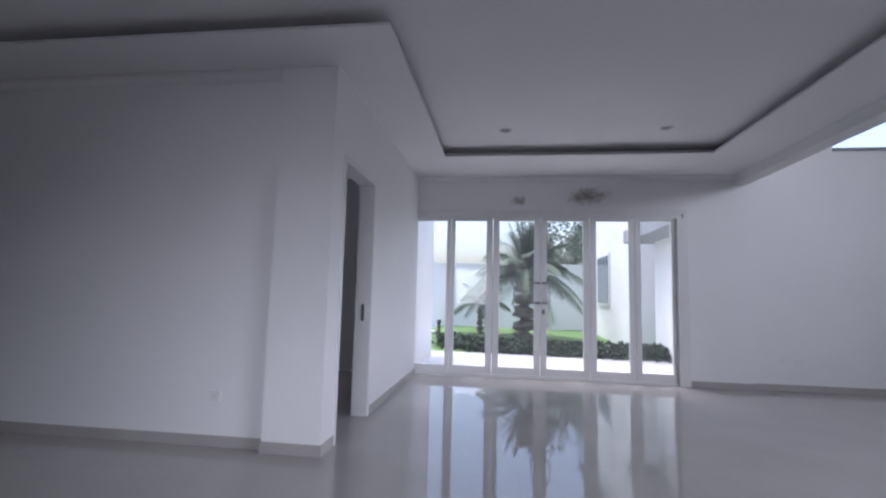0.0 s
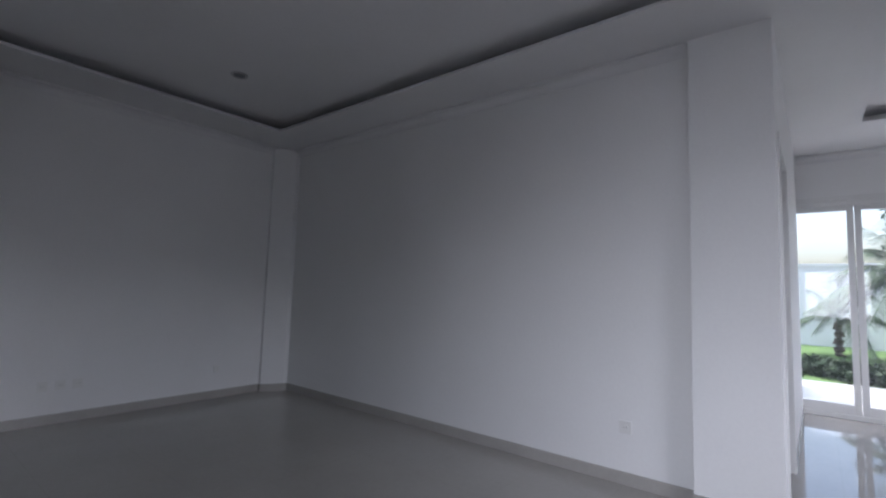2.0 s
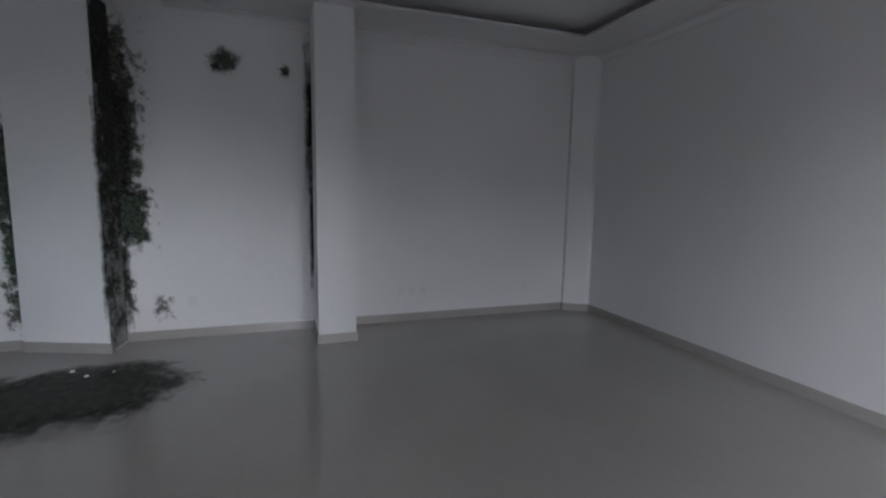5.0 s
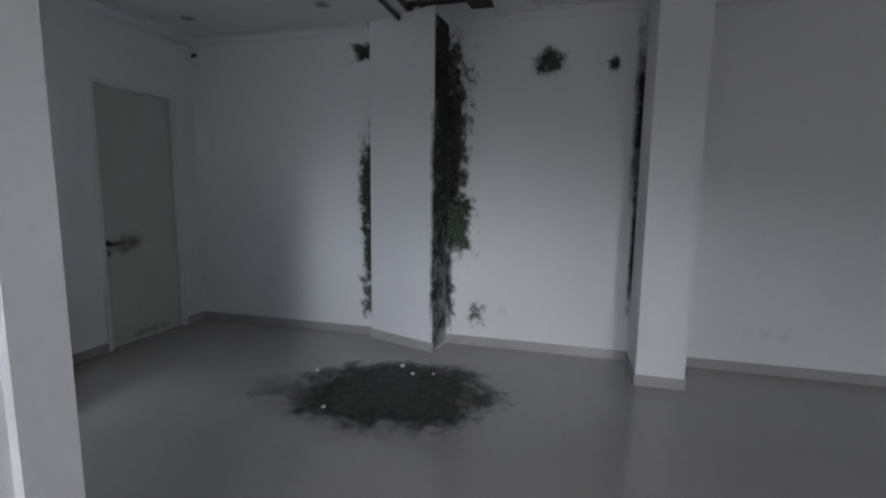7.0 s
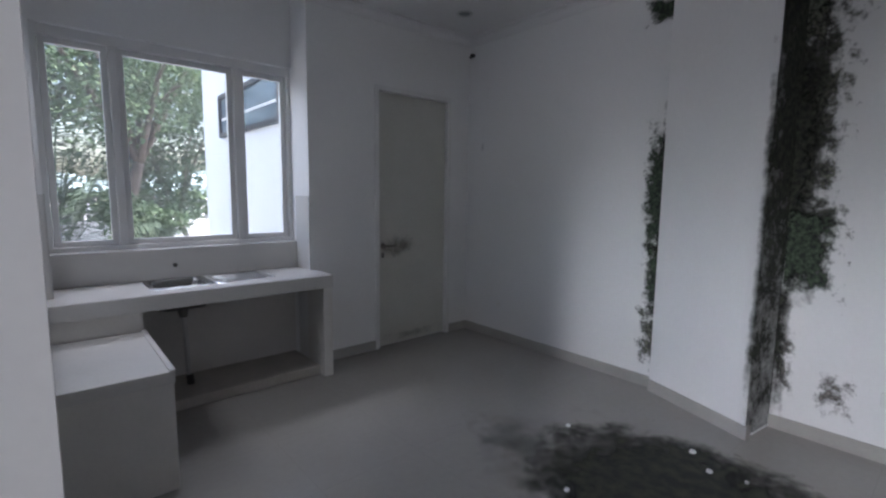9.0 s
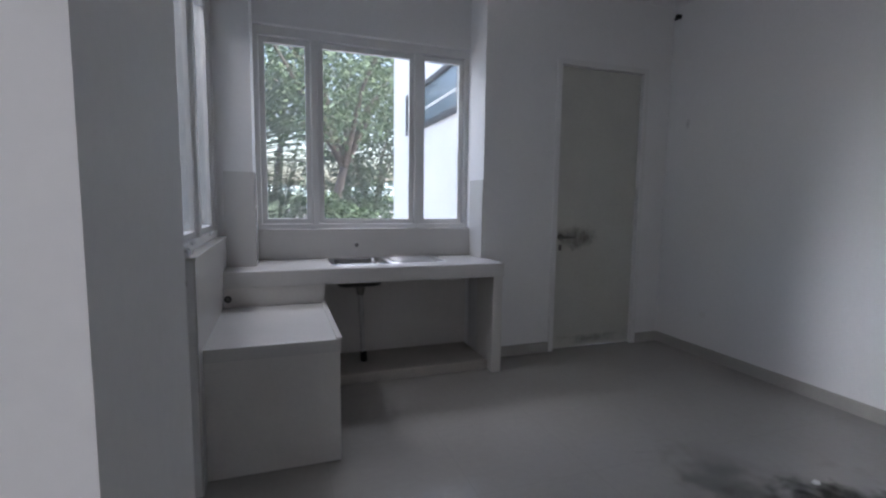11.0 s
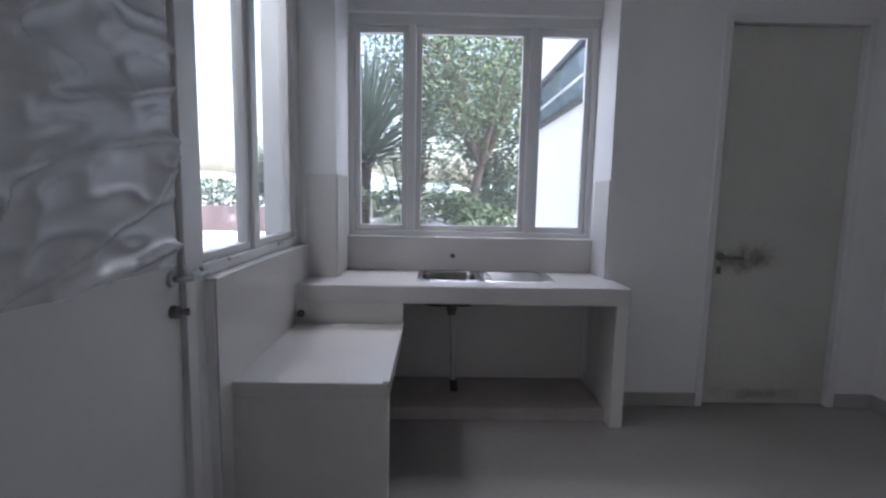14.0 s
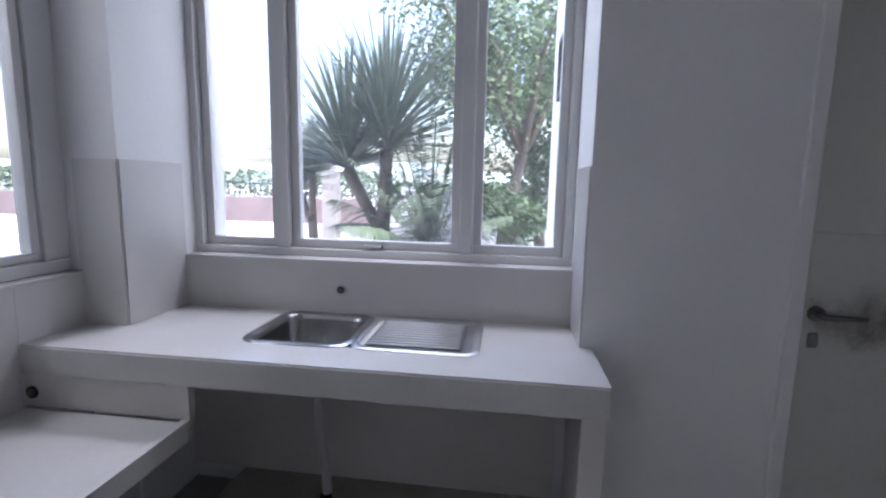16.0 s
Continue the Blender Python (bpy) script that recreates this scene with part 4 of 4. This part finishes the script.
porch = holder("porch", (4.1, 9.6, -0.3), "white porch wall with a dark roof edge", "porch")
part("wall", boxes((3.95, 4.15, YG + 0.25, 11.6, -0.3, 2.55)), OUTWALL, porch)
part("plinth", boxes((3.93, 3.95, YG + 0.25, 11.6, -0.06, 0.06)), SKIRT, porch)
part("post", boxes((3.45, 3.55, 11.4, 11.5, -0.3, 2.9)), FRAME, porch)
part("roof", boxes((3.35, 5.0, YG + 0.25, 12.0, 2.55, 2.85), bevel=0.02), SOFFIT, porch)


# ---- plants ----
def leaf_mesh(name, centres, n, size, spread, mat, parent, seed, long=1.8, droop=0.2):
    """A crown of many separate leaves scattered in clumps about the given centres."""
    rng = random.Random(seed)
    verts, faces = [], []
    for c, r in centres:
        for _ in range(int(n * r * r)):
            d = Vector((rng.gauss(0, 1), rng.gauss(0, 1), rng.gauss(0, 0.8)))
            d.normalize()
            at = Vector(c) + d * r * spread * rng.uniform(0.35, 1.0) ** 0.6
            a = Vector((rng.uniform(-1, 1), rng.uniform(-1, 1), rng.uniform(-0.5, 0.5) - droop)).normalized()
            b = a.cross(Vector((rng.uniform(-1, 1), rng.uniform(-1, 1), rng.uniform(-1, 1)))).normalized()
            s = size * rng.uniform(0.6, 1.3)
            i = len(verts)
            verts += [at, at + a * s * long * 0.5 + b * s * 0.5, at + a * s * long, at + a * s * long * 0.5 - b * s * 0.5]
            faces.append((i, i + 1, i + 2, i + 3))
    base = Vector((0, 0, 0))
    o = parent
    while o:
        base += o.location
        o = o.parent
    me = bpy.data.meshes.new(name)
    me.from_pydata([tuple(v - base) for v in verts], [], faces)
    me.materials.append(mat)
    ob = new(name, me)
    ob.parent = parent
    return ob


def leafy_tree(at, height, crown_r, seed, label, mat, size=0.09, n=420, trunk_r=0.11, lean=0.3, low=0.45, group=""):
    rng = random.Random(seed)
    x, y, z = at
    o = holder("tree", at, label, "tree", group)
    bm = bmesh.new()
    top = Vector((x + lean, y + rng.uniform(-0.3, 0.3), z + height * low))
    mid = Vector((x + lean * 0.3, y, z + height * low * 0.5))
    tube(bm, [at, mid, top], [trunk_r, trunk_r * 0.8, trunk_r * 0.6], 9)
    centres = []
    for k in range(11):
        a = 2.4 * k + rng.uniform(-0.3, 0.3)
        rr = crown_r * rng.uniform(0.35, 0.95)
        end = Vector((top.x + rr * math.cos(a), top.y + rr * math.sin(a), z + height * rng.uniform(low + 0.08, 0.98)))
        bend = top.lerp(end, 0.5) + Vector((0, 0, 0.12 * height * rng.uniform(-0.3, 1)))
        tube(bm, [top, bend, end], [trunk_r * 0.5, trunk_r * 0.28, trunk_r * 0.1], 6)
        centres += [(end, crown_r * rng.uniform(0.28, 0.48)), (bend, crown_r * rng.uniform(0.2, 0.32)), (bend.lerp(end, 0.5) + Vector((rng.uniform(-.3, .3), rng.uniform(-.3, .3), 0)) * crown_r, crown_r * 0.27)]
    part("trunk", bm, BARK, o, smooth=True)
    leaf_mesh("crown", centres, n, size, 1.0, mat, o, seed + 1)
    return o


def blade_strip(verts, faces, root, way, length, width, sag, bits=5):
    side = way.cross(Vector((0, 0, 1)))
    side = side.normalized() if side.length > 1e-3 else Vector((1, 0, 0))
    i = len(verts)
    for k in range(bits + 1):
        s = k / bits
        c = root + way * length * s - Vector((0, 0, sag * length * s * s))
        w = width * (1 - s) ** 0.6 * 0.5
        verts += [c - side * w, c + side * w + Vector((0, 0, w * 0.5))]
    for k in range(bits):
        j = i + 2 * k
        faces.append((j, j + 1, j + 3, j + 2))


def raw_part(name, verts, faces, mat, parent, label=""):
    base = Vector((0, 0, 0))
    o = parent
    while o:
        base += o.location
        o = o.parent
    me = bpy.data.meshes.new(name)
    me.from_pydata([tuple(v - base) for v in verts], [], faces)
    me.materials.append(mat)
    ob = new(name, me)
    ob.parent = parent
    return tagged(ob, label)


def sword_palm(at, heads, trunk_r, seed, label, blades=150, length=1.25, group=""):
    """A branching trunk whose heads are dense tufts of stiff sword leaves."""
    rng = random.Random(seed)
    o = holder("sword_leaf_palm", at, label, "palm", group)
    at = Vector(at)
    bm = bmesh.new()
    fork = at + Vector((0.02, 0, 0.75))
    tube(bm, [at, at + Vector((0, 0, 0.35)), fork], [trunk_r * 1.15, trunk_r * 0.95, trunk_r], 10)
    for h in heads:
        h = at + Vector(h)
        tube(bm, [fork, fork.lerp(h, 0.5) + Vector((0, 0, -0.05)), h], [trunk_r * 0.85, trunk_r * 0.7, trunk_r * 0.75], 9)
    part("trunk", bm, BARK, o, smooth=True)
    for h in heads:
        verts, faces = [], []
        hv = at + Vector(h)
        for k in range(blades):
            a = 2.39996 * k
            e = radians(88 - 76 * (k / blades) ** 0.9 + rng.uniform(-8, 8))
            way = Vector((math.cos(a) * math.cos(e), math.sin(a) * math.cos(e), math.sin(e)))
            blade_strip(verts, faces, hv + Vector((0, 0, 0.25 * (1 - k / blades))), way, length * rng.uniform(0.75, 1.1), 0.065, 0.14 + 0.12 * rng.random())
        raw_part("leaf_head", verts, faces, SPIKE, o)
    return o


def feather_palm(at, height, fronds, length, seed, label, trunk_r=0.2, group="", droop=0.75, mat=None):
    rng = random.Random(seed)
    o = holder("feather_palm", at, label, "palm", group)
    at = Vector(at)
    bm = bmesh.new()
    n = 14
    if height > 0.4:
        tube(bm, [at + Vector((0.03 * math.sin(k), 0, height * k / n)) for k in range(n + 1)], [trunk_r * (1.15 if k % 2 else 0.92) * (1.15 - 0.25 * k / n) for k in range(n + 1)], 10)
        part("trunk", bm, BARK, o)
    else:
        bm.free()
    top = at + Vector((0, 0, height))
    for k in range(fronds):
        a = 2.39996 * k
        e = radians(86 - 74 * (k / fronds) ** 1.3)
        L = length * rng.uniform(0.85, 1.1)
        way = Vector((math.cos(a) * math.cos(e), math.sin(a) * math.cos(e), math.sin(e)))
        verts, faces = [], []
        pts = []
        for i in range(15):
            s = i / 14
            pts.append(top + way * L * s - Vector((0, 0, droop * L * s * s * (0.25 + 0.75 * math.cos(e) ** 2))))
        for i in range(14):
            i0 = len(verts)
            sd = Vector((-math.sin(a), math.cos(a), 0)) * 0.012
            verts += [pts[i] - sd, pts[i] + sd, pts[i + 1] + sd, pts[i + 1] - sd]
            faces.append((i0, i0 + 1, i0 + 2, i0 + 3))
        for i in range(2, 15):
            for sub in range(3):
                s = (i + sub / 3) / 15
                p = pts[min(i, 13)].lerp(pts[min(i + 1, 14)], sub / 3)
                t = (pts[min(i + 1, 14)] - pts[i - 1]).normalized()
                for sgn in (-1, 1):
                    sd = Vector((-math.sin(a), math.cos(a), 0)) * sgn
                    w = (sd * 0.75 + t * 0.6 + Vector((0, 0, -0.35 + rng.uniform(-0.15, 0.15)))).normalized()
                    blade_strip(verts, faces, p, w, L * 0.24 * math.sin(math.pi * min(0.95, s * 0.9 + 0.1)) + 0.08, 0.036, 0.25, 2)
        raw_part("frond", verts, faces, mat or LEAF, o)
    return o


def hedge(name, pts, width, height, seed, label, n, mat=HEDGE, z=-0.2):
    rng = random.Random(seed)
    verts, faces = [], []
    for (ax, ay), (bx, by) in zip(pts, pts[1:]):
        d = Vector((bx - ax, by - ay, 0))
        sd = Vector((-d.y, d.x, 0)).normalized()
        for _ in range(int(n * d.length)):
            at = Vector((ax, ay, z)) + d * rng.random() + sd * rng.gauss(0, width * 0.4) + Vector((0, 0, height * rng.random() ** 0.6))
            a = Vector((rng.uniform(-1, 1), rng.uniform(-1, 1), rng.uniform(-0.2, 1))).normalized()
            b = a.cross(Vector((rng.uniform(-1, 1), rng.uniform(-1, 1), rng.uniform(-1, 1)))).normalized()
            s = 0.05 * rng.uniform(0.6, 1.5) * (1 if height < 1.2 else 2.0)
            i = len(verts)
            verts += [at, at + a * s + b * s * 0.5, at + a * s * 2, at + a * s - b * s * 0.5]
            faces.append((i, i + 1, i + 2, i + 3))
    me = bpy.data.meshes.new(name)
    me.from_pydata([tuple(v) for v in verts], [], faces)
    me.materials.append(mat)
    return tagged(new(name, me), label, "hedge", "", "stuff")


hedge("hedge", [(-1.0, 12.4), (-0.5, 11.7), (0.6, 11.2), (2.6, 11.0), (4.3, 10.9)], 0.45, 0.4, 5, "low dark clipped hedge along the patio", 1500)
feather_palm((1.15, 15.2, -0.1), 1.9, 46, 2.35, 11, "tall feathery date palm with a rough trunk on the lawn", 0.33, droop=0.95)
leafy_tree((2.6, 21.6, -0.3), 5.2, 2.0, 21, "leafy tree rising behind the garden wall", LEAF, 0.09, 380, 0.05, 0.1)
feather_palm((-0.3, 16.4, -0.1), 0.9, 12, 1.7, 12, "young feathery palm with drooping grey fronds", 0.1, droop=1.1)
lamp = holder("garden_lamp", (-1.2, 12.6, -0.1), "short dark garden bollard lamp", "lamp")
bm = bmesh.new()
tube(bm, [(-1.2, 12.6, -0.1), (-1.2, 12.6, 0.45)], [0.04, 0.04], 10)
part("post", bm, IRON, lamp)
bm = bmesh.new()
tube(bm, [(-1.2, 12.6, 0.45), (-1.2, 12.6, 0.55)], [0.06, 0.05], 10)
part("cap", bm, IRON, lamp)

# front yard seen from the kitchen
sword_palm((-1.75, -11.0, -0.3), [(-0.05, 0.0, 2.3), (0.75, -0.15, 1.95)], 0.17, 31, "forked palm with dense tufts of sword-shaped leaves", 330, 2.75)
feather_palm((-2.75, -10.4, -0.3), 0.35, 34, 2.7, 33, "young feathery palm growing from the ground", 0.1, droop=0.5)
leafy_tree((-3.95, -12.6, -0.3), 7.2, 3.1, 35, "leafy garden tree with a leaning dark trunk", LEAFB, 0.065, 430, 0.17, -0.4, 0.33)
leafy_tree((-5.0, -15.5, -0.3), 7.5, 3.2, 37, "tall open-crowned tree further back", LEAF, 0.09, 190, 0.16, 0.6, 0.5)
leafy_tree((-2.6, -16.5, -0.3), 7.0, 2.8, 39, "tall thin-leaved tree near the gate", LEAF, 0.085, 190, 0.14, -0.3, 0.5)
leafy_tree((-4.15, -11.4, -0.3), 1.6, 0.8, 41, "round leafy shrub below the tree", LEAFB, 0.06, 1500, 0.05, 0.0, 0.35)
leafy_tree((-5.6, -14.0, -0.3), 4.2, 1.9, 43, "bushy young tree behind the garden tree", LEAF, 0.065, 600, 0.08, 0.2, 0.25)
sword_palm((0.6, -13.2, -0.3), [(0, 0, 1.9), (0.5, -0.3, 1.5)], 0.12, 47, "smaller sword-leaf palm near the gate", 190, 1.5)
wingk = holder("house_wing", (-5.2, -5.9, -0.3), "white rendered wing of the house beside the kitchen window", "house")
part("wall", boxes((-5.8, -4.52, -7.9, -4.62, -0.3, 6.5)), OUTWALL, wingk)
ww = part("window", boxes((-4.52, -4.47, -7.0, -5.0, 2.17, 2.22), (-4.52, -4.47, -7.0, -5.0, 2.65, 2.70), (-4.52, -4.47, -7.0, -6.95, 2.22, 2.65), (-4.52, -4.47, -5.05, -5.0, 2.22, 2.65)), IRON, wingk, "dark framed high window")
part("pane", boxes((-4.515, -4.50, -6.95, -5.05, 2.22, 2.65)), TINTED, ww)
part("blind", boxes((-4.50, -4.495, -6.95, -5.05, 2.38, 2.41)), SOCKET, ww)

# low yard wall with railing, gate posts, planted verge and far hedge
yard = holder("yard_wall", (4, -19, -0.3), "low white garden wall with gate posts", "wall")
part("wall", boxes((-9, -0.9, -17.3, -17.1, -0.3, 0.55), bevel=0.01), OUTWALL, yard)
for x in (-8, -5.2, -2.2, -0.9):
    part("post", boxes((x - 0.2, x + 0.2, -17.4, -17.0, -0.3, 1.35), bevel=0.02), OUTWALL, yard)
rail = holder("yard_fence", (-4, -17.2, 0.55), "dark iron railing on the low garden wall", "fence")
for k in range(58):
    x = -8.6 + k * 0.13
    bm = bmesh.new()
    tube(bm, [(x, -17.2, 0.55), (x, -17.2, 1.2)], [0.012, 0.012], 5)
    part("bar", bm, IRON, rail)
part("rail", boxes((-8.7, -1.1, -17.22, -17.18, 1.12, 1.16)), IRON, rail)
gate = holder("gate_pillar", (1.25, -16.0, -0.3), "grey stone gate pillar with a white lantern", "gate pillar")
part("pillar", boxes((1.0, 1.45, -16.2, -15.8, -0.3, 1.75), bevel=0.02), STONEGREY, gate)
part("lantern", boxes((1.08, 1.37, -16.12, -15.88, 1.75, 2.15), bevel=0.03), OUTWALL, gate, "white box lantern")
red = holder("boundary_wall", (14, -18, -0.3), "low red-brown boundary wall with an iron railing", "wall")
part("wall", boxes((1.6, 40, -21.2, -20.9, -0.3, 0.75), bevel=0.02), BRICKRED, red)
for k in range(60):
    x = 1.8 + k * 0.5
    bm = bmesh.new()
    tube(bm, [(x, -21.05, 0.75), (x, -21.05, 1.35)], [0.02, 0.02], 5)
    part("bar", bm, IRON, red)
part("rail", boxes((1.6, 32, -21.08, -21.02, 1.3, 1.34)), IRON, red)
red2 = holder("boundary_wall", (24, -8, -0.3), "low red-brown boundary wall across the yard", "wall")
part("wall", boxes((22, 22.3, -20.9, 6, -0.3, 0.75), bevel=0.02), BRICKRED, red2)
hedge("hedge", [(1, -24), (40, -25)], 1.2, 2.1, 51, "loose green hedge behind the boundary wall", 420, LEAF)
hedge("hedge", [(24.5, -24), (25, 6)], 1.2, 2.1, 53, "loose green hedge across the yard", 420, LEAF)
hedge("hedge", [(-10, -19.5), (0.5, -19.5)], 1.0, 1.6, 55, "loose green shrubs behind the garden wall", 500, LEAFB)

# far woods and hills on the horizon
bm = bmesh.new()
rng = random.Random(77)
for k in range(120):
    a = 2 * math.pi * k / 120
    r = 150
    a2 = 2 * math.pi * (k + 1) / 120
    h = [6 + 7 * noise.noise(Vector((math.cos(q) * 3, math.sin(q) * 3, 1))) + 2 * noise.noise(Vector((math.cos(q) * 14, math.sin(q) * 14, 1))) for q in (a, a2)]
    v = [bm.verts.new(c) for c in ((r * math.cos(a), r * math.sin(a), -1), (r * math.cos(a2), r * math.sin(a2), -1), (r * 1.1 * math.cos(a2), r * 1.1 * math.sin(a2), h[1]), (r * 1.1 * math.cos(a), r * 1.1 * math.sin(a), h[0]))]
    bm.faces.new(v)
# the hills' haze is only their colour
thing("backdrop", bm, HILL, "line of distant hills with haze put into their pale colour", "hills", "", "structure")
